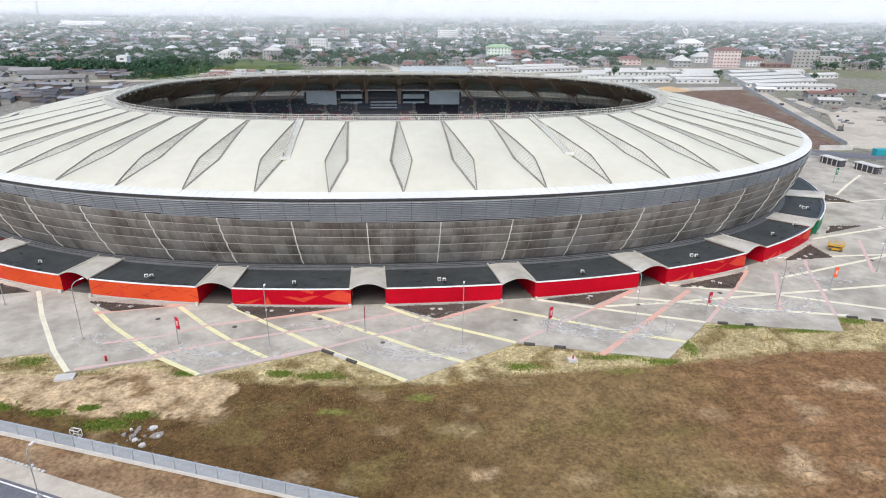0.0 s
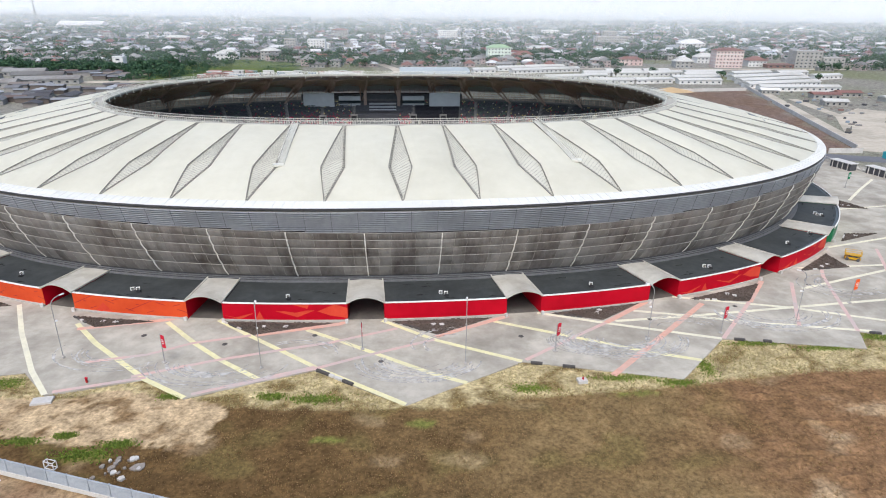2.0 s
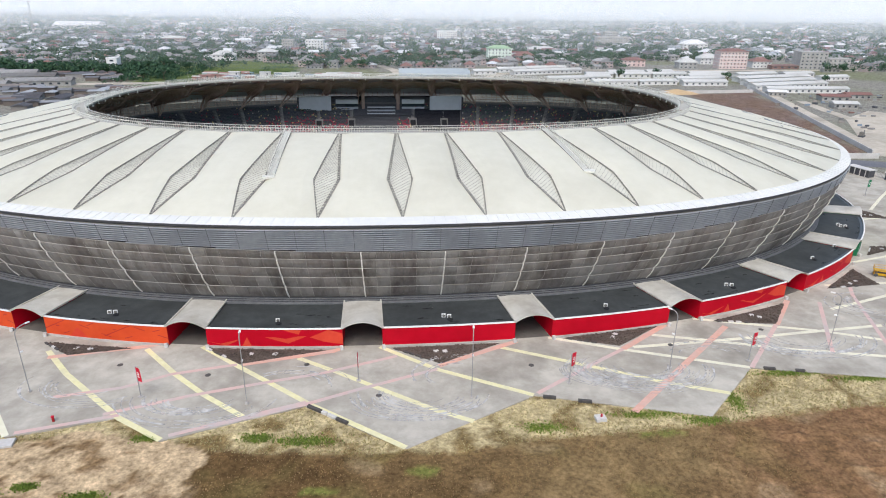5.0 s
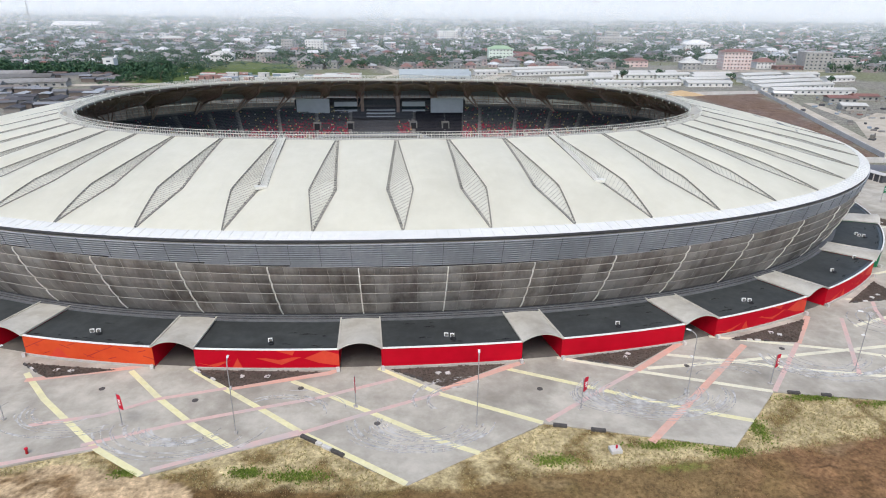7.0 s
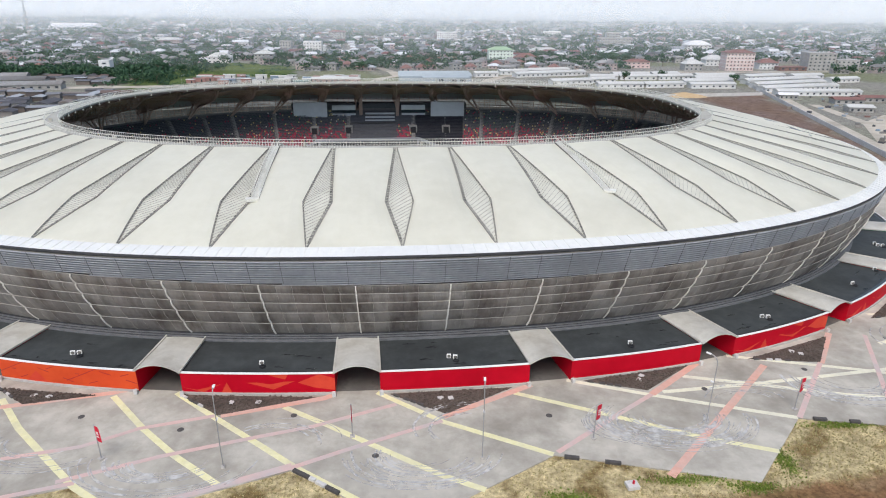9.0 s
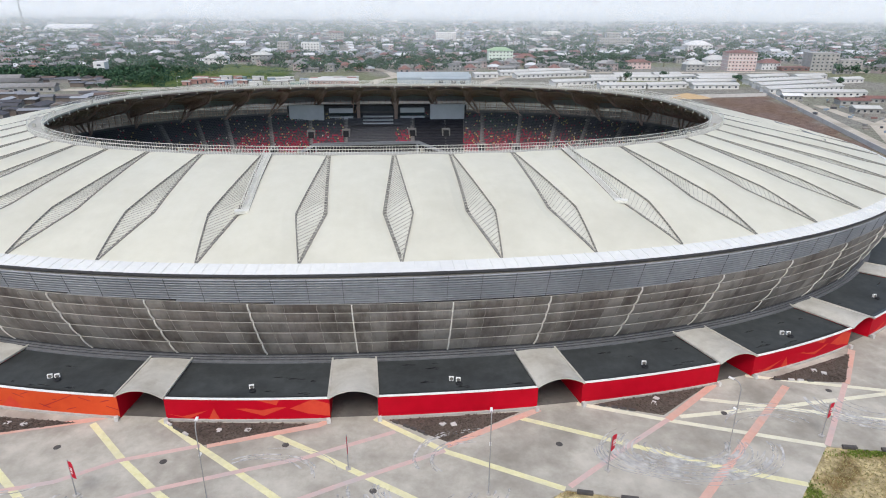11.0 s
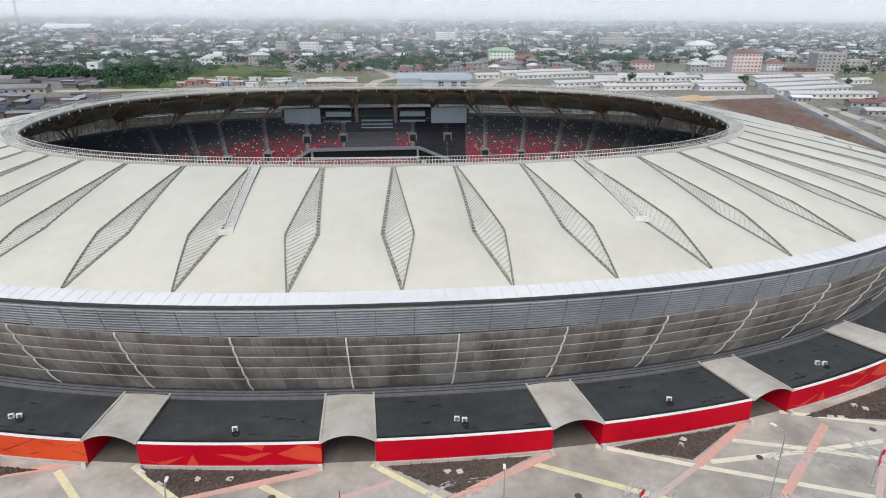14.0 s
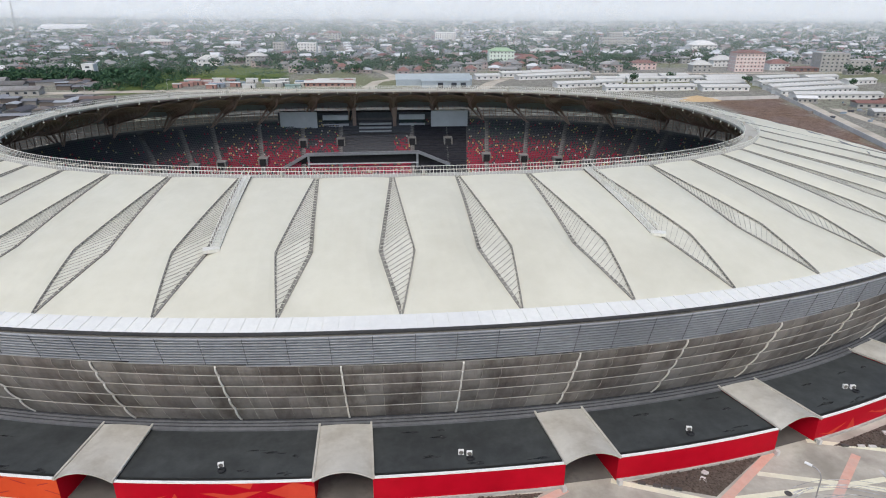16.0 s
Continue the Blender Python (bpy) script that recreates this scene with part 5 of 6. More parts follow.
along_road("road", ASPHALT, -0.4, 9, -0.5, -0.02, "grey asphalt road with a white edge line", "road")
along_road("pavement", material("dusty_pavement", rgb((178, 168, 152)), rgb((194, 184, 168)), 0.9, 1.0, 0.15, rgb((150, 138, 120)), 0.6), -3.0, -0.4, -0.5, 0.0, "pale dusty strip beside the road", "pavement")
along_road("edge_line", COPING, 0.0, 0.22, -0.1, -0.01, "white painted edge line of the road", "road line")
along_road("centre_line", COPING, 2.9, 3.05, -0.1, -0.01, "white painted line on the road", "road line", -12, -6)
for i in range(14):
    q = R0 + RD * (-6 + i * 0.75) - RN * 3.2
    tagged(part("kerb_stone", Form().box((q.x, q.y, -0.2), (0.5, 0.3, 0.32), math.atan2(RD.y, RD.x)), PALE), "pale loose kerb stone on the verge", "kerb", "verge kerbs")
street_lamp(-36.4, -169.4, 7.6, 80, 0.7)

# rubble by the wall
rng = random.Random(5)
for i in range(22):
    x, y, s = rng.uniform(-31.5, -26), rng.uniform(-159.6, -155), rng.uniform(0.15, 0.48)
    if i == 0:
        x, y, s = -26.4, -157.1, 0.95
    if y < -156.3 - 0.312 * (x + 49) + 0.6:
        continue
    n = rng.randint(5, 7)
    pts = [(x + s * rng.uniform(0.7, 1.2) * math.cos(6.283 * j / n), y + s * rng.uniform(0.7, 1.2) * math.sin(6.283 * j / n)) for j in range(n)]
    tagged(part("rubble_slab", Form().prism(pts, -0.25, -0.1 + rng.uniform(0, 0.2)), rng.choice((PALE, STONE, STONE))), "broken pale concrete slab lying in weeds", "rubble", "rubble by the wall")
crate = thing("metal_frame", "white metal frame dumped beside the boundary wall", "frame", at=pose(-38.0, -156.9, -0.25, 0, 0, -17) @ Matrix.Scale(0.75, 4))
f = Form()
for z in (0.1, 1.5):
    for p, q in (((-1, -0.4), (1, -0.4)), ((1, -0.4), (1, 0.4)), ((1, 0.4), (-1, 0.4)), ((-1, 0.4), (-1, -0.4))):
        f.beam((*p, z), (*q, z), 0.12)
for x in (-1, 1):
    for y in (-0.4, 0.4):
        f.beam((x, y, 0), (x, y, 1.5), 0.12)
part("frame_tube", f, COPING, crate)

# grass: dry tufts, straw and green weeds
DRY = palette("dry_grass_blades", [rgb(c) for c in ((158, 128, 92), (144, 114, 82), (168, 141, 100), (146, 130, 82), (134, 104, 76))], 0.95, 2.0, 0.2)
STRAWB = palette("straw_blades", [rgb(c) for c in ((198, 184, 142), (188, 174, 130), (176, 164, 114), (160, 150, 98))], 0.95, 2.0, 0.2)
WEED = palette("green_weed_blades", [rgb(c) for c in ((118, 138, 56), (134, 154, 66), (102, 122, 52))], 0.9, 2.0, 0.2)


def tufts(name, label, mat, n, pick, size, seed):
    rng = random.Random(seed)
    f = Form()
    done = 0
    while done < n:
        x, y = pick(rng)
        if inside(x, y, outer):
            continue
        done += 1
        s = size * rng.uniform(0.5, 1.3)
        for b in range(3):
            a = rng.uniform(0, 6.283)
            ca, sa = math.cos(a) * s * 0.35, math.sin(a) * s * 0.35
            lx, ly = rng.uniform(-0.5, 0.5) * s, rng.uniform(-0.5, 0.5) * s
            f.face([(x - ca, y - sa, -0.22), (x + ca, y + sa, -0.22), (x + lx + ca * 0.2, y + ly + sa * 0.2, -0.2 + s * rng.uniform(0.6, 1.1)), (x + lx - ca * 0.6, y + ly - sa * 0.6, -0.2 + s * 0.7)])
    tagged(part(name, f, mat), label, "grass", kind="stuff")


def field_spot(rng):
    while True:
        x, y = rng.uniform(-30, 120), rng.uniform(-180, -134)
        if y < field_line(x) + 0.8 and y > -156 - 0.312 * (x + 49) and not inside(x, y, BARE) and noise.noise((x * 0.2, y * 0.2, 3.0)) > rng.uniform(-0.6, 0.3):
            return x, y


def strip_spot(rng):
    while True:
        x, y = rng.uniform(-62, 118), rng.uniform(-147, -120)
        if y > field_line(x) - 0.5 and not inside(x, y, BARE):
            return x, y


def green_spot(rng):
    cx, cy, rx, ry = rng.choice(GREEN_SPOTS[:16])
    return rng.gauss(cx, rx * 0.5), rng.gauss(cy, ry * 0.5)


tufts("dry_grass", "brown dry grass tufts over the field", DRY, 26000, field_spot, 0.17, 11)
tufts("straw_grass", "pale straw and grass along the plaza's edge", STRAWB, 12000, strip_spot, 0.2, 12)
tufts("green_weeds", "green weeds in patches on the verge", WEED, 5600, green_spot, 0.26, 13)

# ---- the town behind ----
WALLS = palette("plastered_walls", [rgb(c) for c in ((214, 212, 208), (186, 184, 178), (172, 170, 166), (224, 223, 220), (190, 172, 166), (168, 167, 163), (200, 197, 186), (152, 150, 147))], 0.9, 1.5, 0.3)
ROOFS = palette("sheet_roofs", [rgb(c) for c in ((152, 157, 158), (196, 199, 200), (124, 128, 130), (112, 106, 104), (128, 88, 84), (146, 148, 148), (220, 221, 220), (98, 100, 102), (134, 124, 118), (138, 142, 144), (214, 214, 212))], 0.6, 1.0, 0.3)
WHITE_WALL = material("white_cabin_wall", rgb((212, 210, 206)), rgb((222, 220, 216)), 0.8, 1.0, 0.1, rgb((190, 184, 176)), 0.5)
ZINC = material("zinc_sheet_roof", rgb((186, 184, 178)), rgb((200, 198, 192)), 0.75, 1.0, 0.06, rgb((160, 156, 148)), 0.6, spec=0.15)
BLUE_ROOF = material("blue_grey_sheet_roof", rgb((160, 168, 170)), rgb((172, 179, 180)), 0.75, 1.0, 0.06, rgb((142, 150, 152)), 0.5, spec=0.15)
DULL = material("dull_sheet_roof", rgb((126, 125, 122)), rgb((146, 144, 141)), 0.8, 0.8, 0.08, rgb((102, 94, 88)), 0.7, vary=0.35, spec=0.15)
PANE = material("dark_window", rgb((52, 56, 62)), rgb((66, 72, 78)), 0.25, 1.0)
RUSTY = material("rust_red_roof", rgb((124, 88, 80)), rgb((136, 100, 90)), 0.7, 1.0, 0.1, rgb((104, 80, 74)), 0.6)
RAW = material("raw_block_wall", rgb((158, 155, 149)), rgb((174, 171, 165)), 0.9, 1.0, 0.15, rgb((130, 126, 120)), 0.6)
PINK = material("pink_plaster", rgb((208, 186, 178)), rgb((216, 196, 188)), 0.85, 1.0, 0.1, rgb((190, 140, 134)), 0.5)
MINT = material("pale_green_plaster", rgb((214, 222, 210)), rgb((222, 230, 218)), 0.85, 1.0, 0.1, rgb((186, 204, 184)), 0.5)
GREEN_ROOF = material("green_sheet_roof", rgb((146, 170, 136)), rgb((156, 180, 146)), 0.6, 1.0)


def hip(form, w, d, z, rise, over=0.9, mi=0):
    """A hipped roof on a w by d house."""
    a, b = w / 2 + over, d / 2 + over
    r = max(0.0, a - b)
    base = [(-a, -b, z), (a, -b, z), (a, b, z), (-a, b, z)]
    k = len(form.v)
    form.v += base + [(-r, 0, z + rise), (r, 0, z + rise)]
    form.f += [(k, k + 1, k + 5, k + 4), (k + 2, k + 3, k + 4, k + 5), (k + 1, k + 2, k + 5), (k + 3, k, k + 4), (k + 3, k + 2, k + 1, k)]
    form.m += [mi] * 5
    return form


def gable(form, w, d, z, rise, over=0.7, mi=0):
    a, b = w / 2 + over, d / 2 + over
    k = len(form.v)
    form.v += [(-a, -b, z), (a, -b, z), (a, b, z), (-a, b, z), (-a, 0, z + rise), (a, 0, z + rise)]
    form.f += [(k, k + 1, k + 5, k + 4), (k + 2, k + 3, k + 4, k + 5), (k + 1, k + 2, k + 5), (k + 3, k, k + 4), (k + 3, k + 2, k + 1, k)]
    form.m += [mi] * 5
    return form


def building(name, label, x, y, w, d, storeys, wall, roof, rise, turn=0.0, cols=6, high=3.1, roof_kind="hip", group="", bands=None):
    """A building with its storeys, one window object for each opening, and a roof."""
    b = thing(name, label, "house" if storeys < 3 else "building", group, at=pose(x, y, -0.18, 0, 0, turn))
    h = storeys * high
    part("wall", Form().box((0, 0, 0), (w, d, h)), wall, b)
    if roof_kind == "flat":
        part("parapet", Form().box((0, 0, h), (w + 0.4, d + 0.4, 0.7)), wall, b)
    else:
        part("roof", (hip if roof_kind == "hip" else gable)(Form(), w, d, h, rise), roof, b)
    ww = w / cols * 0.36
    pane = Form().box((0, 0, 0), (ww, 0.14, high * 0.36)).mesh("window", PANE)
    for s in range(storeys):
        for c in range(cols):
            ob = new("window", pane)
            ob.parent = b
            ob.matrix_basis = pose(-w / 2 + (c + 0.5) * w / cols, -d / 2 - 0.02, s * high + high * 0.32)
        if bands:
            part("floor_band", Form().box((0, 0, (s + 1) * high - 0.35), (w + 0.5, d + 0.5, 0.35)), bands, b)
    return b


building("apartment_building", "pale green four-storey house with a green roof", 99.5, 505, 26, 14, 4, MINT, GREEN_ROOF, 3.2, 2, 7, 3.2)
building("apartment_building", "pink five-storey building with white floor bands", 323, 428, 27, 16, 5, PINK, RUSTY, 2.8, -3, 8, 3.3, bands=WHITE_WALL)
building("unfinished_building", "raw grey concrete shell building with open floors", 405, 430, 26, 18, 5, RAW, RAW, 1, -4, 6, 3.2, "flat", bands=RAW)
building("unfinished_building", "raw grey annexe of a concrete shell building", 434, 432, 22, 14, 3, RAW, RAW, 1, -4, 5, 3.2, "flat")
building("office_building", "long grey three-storey block with a flat roof", 297, 757, 46, 16, 4, RAW, RAW, 1, 0, 12, 3.3, "flat")
building("office_building", "grey upper block behind a long building", 300, 775, 20, 12, 6, RAW, RAW, 1, 0, 5, 3.3, "flat")
building("villa", "two-storey house with a white hipped roof", 387, 676, 34, 18, 3, WHITE_WALL, WHITE_WALL, 5, 0, 6)
building("villa", "brown two-storey house with a hipped roof", 126, 495, 21, 13, 2, RAW, RUSTY, 4, 3, 5)
building("villa", "long two-storey house under pale sheet roofing", 165, 604, 34, 14, 2, PINK, ZINC, 3, 2, 8)
building("assembly_hall", "large pale hall with a white sheet roof", -665, 1140, 84, 44, 2, WHITE_WALL, WHITE_WALL, 7, 4, 10, 5.0, "gable")
building("villa", "low house with a rust-red front", 230, 446, 23, 12, 2, PINK, RUSTY, 2.5, 0, 5)
building("villa", "grey two-storey house with a hipped zinc roof", 277, 424, 18, 12, 2, RAW, ZINC, 4, 0, 4)
building("villa", "pale two-storey house with a hipped zinc roof", 322, 478, 21, 14, 2, WHITE_WALL, ZINC, 4.5, 0, 5)
building("villa", "two-storey house with a red hipped roof", 359, 440, 19, 13, 2, WHITE_WALL, RUSTY, 4, 0, 5)
building("villa", "low brick-red workshop with a flat front", 377, 426, 27, 10, 1, RUSTY, RUSTY, 1, 0, 4, 3.5)
building("apartment_building", "grey three-storey house beside the green slope", -147, 480, 19, 12, 3, RAW, ZINC, 3, 0, 5)
building("villa", "white house with a small gable and hipped roof", -192, 478, 22, 13, 2, WHITE_WALL, ZINC, 4, 0, 5)
building("apartment_building", "white three-storey block with a flat roof", -120, 627, 22, 14, 4, WHITE_WALL, RAW, 1, 0, 6, 3.2, "flat")
building("apartment_building", "grey four-storey block with open balconies", -155, 634, 14, 12, 4, RAW, RAW, 1, 0, 4, 3.2, "flat")
building("apartment_building", "brown five-storey block far in the town", -118, 860, 26, 14, 5, RAW, RUSTY, 2, 0, 6)
building("white_block", "small white windowless block by trees", -255, 365, 9, 8, 3, WHITE_WALL, ZINC, 1, 0, 1, 3.6, "flat")
building("apartment_building", "white hillside block far in the town", 250, 980, 30, 15, 4, WHITE_WALL, ZINC, 2, 0, 8, 3.2, "flat")
building("apartment_building", "cream block far in the town", -330, 720, 30, 14, 3, WALLS, ZINC, 3, 0, 8)
building("apartment_building", "pale block with a flat roof far in the town", 60, 930, 34, 15, 4, WHITE_WALL, ZINC, 2, 0, 9, 3.2, "flat")

# warehouse
SHED_WALL = material("blue_grey_sheet_wall", rgb((150, 160, 166)), rgb((164, 173, 178)), 0.7, 1.0, 0.1, rgb((128, 134, 138)), 0.5)
wh = thing("warehouse", "low blue-grey warehouse with two parallel sheet roofs", "warehouse", at=pose(24, 328, -0.18, 0, 0, 2))
part("wall", Form().box((0, 0, 0), (58, 28, 4.6)), SHED_WALL, wh)
for y in (-7, 7.6):
    r = gable(Form(), 58, 13, 4.6, 2.2, 0.4)
    r.v = [(vx, vy + y, vz) for vx, vy, vz in r.v]
    part("roof", r, BLUE_ROOF, wh)
    for i in range(29):
        part("roof_seam", Form().beam((-28 + 2 * i, y - 6.9, 4.68), (-28 + 2 * i, y, 6.86), 0.16), BLUE_ROOF, wh)
annexe = Form().box((8, -20, 0), (36, 12, 4.4))
part("annexe_wall", annexe, SHED_WALL, wh)
part("annexe_roof", Form().prism([(-10.5, -26.5), (26.5, -26.5), (26.5, -13.8), (-10.5, -13.8)], 4.4, 4.9), BLUE_ROOF, wh)
# solid dark slabs paint the shaded inside of open doors
for x in (4, 14, 21):
    part("door", Form().box((x, -26.1, 0), (4, 0.2, 3.6)), PANE, wh, "dark slab in place of an open warehouse door")

# rows of white site cabins
def cabin_row(x0, y0, x1, y1, depth=9.0, high=3.2):
    p, q = Vector((x0, y0, 0)), Vector((x1, y1, 0))
    w = (q - p).length
    c = (p + q) / 2 + Vector((-(q - p).y, (q - p).x, 0)).normalized() * depth / 2
    b = thing("site_cabin", "long white site cabin with a zinc roof", "cabin", "site cabins", at=pose(c.x, c.y, -0.18, 0, 0, math.degrees(math.atan2((q - p).y, (q - p).x))))
    part("wall", Form().box((0, 0, 0), (w, depth, high)), WHITE_WALL, b)
    part("roof", gable(Form(), w, depth, high, 1.5, 0.6), ZINC, b)
    n = max(3, int(w / 4.5))
    pane = Form().box((0, 0, 0), (1.5, 0.12, 1.1)).mesh("window", PANE)
    for i in range(n):
        ob = new("window", pane)
        ob.parent = b
        ob.matrix_basis = pose(-w / 2 + (i + 0.5) * w / n, -depth / 2 - 0.02, 1.1)


for r in ((95, 350, 160, 372), (116, 298, 150, 307), (155, 334, 178, 334), (147, 279, 182, 281), (184, 282, 215, 286), (180, 334, 211, 335), (213, 335, 245, 342), (218, 280, 253, 281), (241, 325, 271, 326), (275, 306, 348, 330), (270, 281, 337, 303), (264, 258, 331, 277), (264, 240, 324, 240), (180, 352, 212, 355), (216, 356, 240, 360), (250, 345, 285, 348), (84, 372, 110, 378), (112, 384, 150, 392), (60, 352, 80, 356), (290, 338, 330, 350), (222, 303, 262, 305), (150, 312, 170, 314), (335, 345, 365, 352), (352, 318, 380, 326)):
    cabin_row(*r)

# container camp and huts beside the slope
rng = random.Random(31)
CONT = [material("container_" + n, rgb(c), rgb(d), 0.7, 1.5, 0.2, rgb((150, 140, 130)), 0.4) for n, c, d in (("white", (196, 194, 190), (206, 204, 200)), ("red", (150, 112, 102), (162, 122, 112)), ("blue", (124, 138, 150), (134, 148, 158)), ("teal", (124, 144, 138), (134, 154, 148)), ("grey", (160, 158, 154), (172, 170, 166)))]
NAMES = ("white", "rust-red", "blue", "teal", "grey")
for i in range(44):
    x, y = rng.uniform(-165, -36), rng.uniform(296, 338)
    j = rng.choice((0, 0, 1, 1, 2, 3, 4))
    c = thing("container_hut", NAMES[j] + " container hut in a workers' camp", "container", "container camp", at=pose(x, y, -0.18, 0, 0, rng.uniform(-8, 8)))
    w = rng.uniform(6, 13)
    part("body", Form().box((0, 0, 0), (w, 2.8, 2.8)), CONT[j], c)
    part("roof", gable(Form(), w, 2.8, 2.8, 0.5, 0.3), rng.choice((ZINC, CONT[j])), c)
    part("door", Form().box((w * 0.2, -1.42, 0), (1.0, 0.1, 2.1)), PANE, c)
cab = building("long_shed", "long low red-fronted shed with a zinc roof", -54, 310, 36, 7, 1, CONT[1], ZINC, 1.5, 2, 8, 3.0, "gable")
tq = thing("site_container", "turquoise shipping container standing on a dirt lot", "container", at=pose(209, 25, -0.18, 0, 0, 4))
TURQ = material("turquoise_container_paint", rgb((40, 150, 160)), rgb((56, 164, 172)), 0.6, 1.5, 0.2, rgb((60, 130, 136)), 0.4)
part("body", Form().box((0, 0, 0.15), (7, 2.6, 2.7)), TURQ, tq)
f = Form()
for i in range(24):
    f.box((-3.4 + i * 0.295, -1.33, 0.2), (0.12, 0.07, 2.55))
part("corrugation", f, TURQ, tq)

# perimeter rails, gatehouses and field wall on the far side of the plaza
for i, (x, y, turn) in enumerate(((177, 8, -75), (184, -3, -75), (189, -30, -80))):
    g = thing("gatehouse", "low grey gatehouse with a flat pale roof", "gatehouse", "gatehouses", at=pose(x, y, 0, 0, 0, turn))
    part("wall", Form().box((0, 0, 0), (9, 3, 2.6)), BACKING, g)
    part("roof", Form().box((0, 0, 2.6), (9.8, 3.8, 0.25)), PALE, g)
    for u in (-3.4, -1.1, 1.1, 3.4):
        part("post", Form().box((u, -1.7, 0), (0.25, 0.25, 2.6)), PALE, g)
rail = thing("perimeter_fence", "pale vertical-bar fence along the plaza", "fence", kind="structure")
f = Form()
fp = [Vector(p) for p in ((176, 26, 0), (180, 8, 0), (186, -10, 0), (192, -40, 0), (190, -98, 0))]
for p, q in zip(fp, fp[1:]):
    n = int((q - p).length / 0.5)
    for i in range(n):
        c = p.lerp(q, i / n)
        f.beam(c, c + Vector((0, 0, 2.0)), 0.09)
    for z in (0.3, 1.9):
        f.beam(p + Vector((0, 0, z)), q + Vector((0, 0, z)), 0.1)
tagged(part("fence_bars", f, PLINTH, rail), kind="stuff")
fw = thing("field_wall", "low grey wall along the bare brown field", "wall", kind="structure")
for p, q in (((284, 345), (223, 112)), ((223, 112), (205, 42)), ((150, 226), (254, 243)), ((188, 35), (203, 35))):
    P, Q = Vector((*p, 0)), Vector((*q, 0))
    c = (P + Q) / 2
    part("wall_run", Form().box((c.x, c.y, -0.2), ((Q - P).length, 0.4, 2.2), math.atan2((Q - P).y, (Q - P).x)), PALE, fw)
DUST = material("dusty_track", rgb((176, 166, 149)), rgb((194, 183, 166)), 0.95, 0.3, 0.05, rgb((146, 137, 122)), 0.8)


level = [-0.1]


def track(name, width, label, *pts, mat=None):
    P = [Vector((*p, 0)) for p in pts]
    rows = []
    for i, p in enumerate(P):
        d = (P[min(i + 1, len(P) - 1)] - P[max(i - 1, 0)]).normalized()
        s = Vector((-d.y, d.x, 0)) * width / 2
        rows.append([p - s + Vector((0, 0, level[0])), p + s + Vector((0, 0, level[0]))])
    level[0] += 0.012
    tagged(part(name, Form().sheet(rows), mat or DUST), label, "road", kind="structure")


track("dirt_road", 9, "pale dirt road winding past the warehouse", (-14, 270), (-25, 305), (-20, 340), (-7, 359), (-12, 390), (-28, 433), (-34, 470))
track("dirt_road", 10, "pale dirt road past the site cabins", (55, 280), (70, 330), (85, 360), (160, 400), (300, 405), (420, 412), (560, 420))
track("dirt_road", 7, "dusty track along the field wall", (292, 345), (252, 195), (222, 84), (212, 44))
track("dirt_lot", 26, "bare dusty lot beside the field", (216, 34), (236, 74), (262, 124), (292, 150))
track("service_road", 11, "grey service road behind the plaza", (150, 44), (176, 31), (196, 24), (250, 12), (330, 4), mat=ASPHALT)
track("dirt_road", 7, "dusty path among debris", (265, 199), (258, 160), (253, 125), (240, 100))
track("dirt_road", 8, "dusty street through the town", (180, 410), (170, 520), (150, 650), (170, 900))
track("dirt_road", 10, "dusty street through the town", (-420, 380), (-300, 395), (-240, 440), (-250, 560), (-220, 800))
track("dirt_road", 14, "dusty street through the town", (-330, 250), (-250, 268), (-160, 282), (-20, 288))

taken_sheds = []
# scrap and stacks on the lot
rng = random.Random(77)
for i in range(100):
    x, y = rng.uniform(238, 345), rng.uniform(100, 240)
    if inside(x, y, FIELD):
        continue
    s = (rng.uniform(1.2, 4.5), rng.uniform(1.0, 3), rng.uniform(0.3, 1.2))
    tagged(part("debris_mound", Form().prism([(x + s[0] * 0.5 * math.cos(q) * rng.uniform(0.8, 1.1), y + s[1] * 0.5 * math.sin(q)) for q in (0.2, 0.9, 1.9, 2.9, 3.6, 4.6, 5.5)], -0.18, s[2]), rng.choice((STONE, STONE, RUSTY, DULL, BACKING, CONT[2]))), "weathered debris mound on a dusty lot", "mound", "building material")
for x, y, w, d, roof in ((290, 205, 18, 9, RUSTY), (312, 214, 16, 8, RUSTY), (276, 172, 14, 8, ZINC), (262, 226, 12, 7, WHITE_WALL), (330, 190, 20, 9, ZINC)):
    building("work_hut", "low work hut with sheet roofing on the lot", x, y, w, d, 1, RAW, roof, 1.4, rng.uniform(-10, 10), 4, 3.0, "gable", "work huts")
dig = thing("excavator", "small dark excavator parked on bare earth", "excavator", at=pose(226, 80, -0.1, 0, 0, 40))
part("tracks", Form().box((0, 0, 0), (3.2, 2.4, 0.8)), BACKING, dig)
part("cab", Form().box((-0.3, 0, 0.8), (2.2, 1.8, 1.7)), STEEL, dig)
part("arm", Form().beam((0.8, 0, 1.4), (2.8, 0, 3.0), 0.35).beam((2.8, 0, 3.0), (3.6, 0, 1.2), 0.28), STEEL, dig)
heap = Form().sheet([[(194 + 17 * r * math.cos(q) * (1 + 0.25 * noise.noise((3 * math.cos(q), 3 * math.sin(q), r))), 234 + 6 * r * math.sin(q), -0.2 + 3.4 * (1 - r) ** 0.8 + 0.5 * r * (1 - r) * noise.noise((5 * math.cos(q), 5 * math.sin(q), 4 * r))) for q in np.arange(0, 6.28, 0.35)] for r in (1.0, 0.8, 0.6, 0.4, 0.2, 0.02)], closed=True)
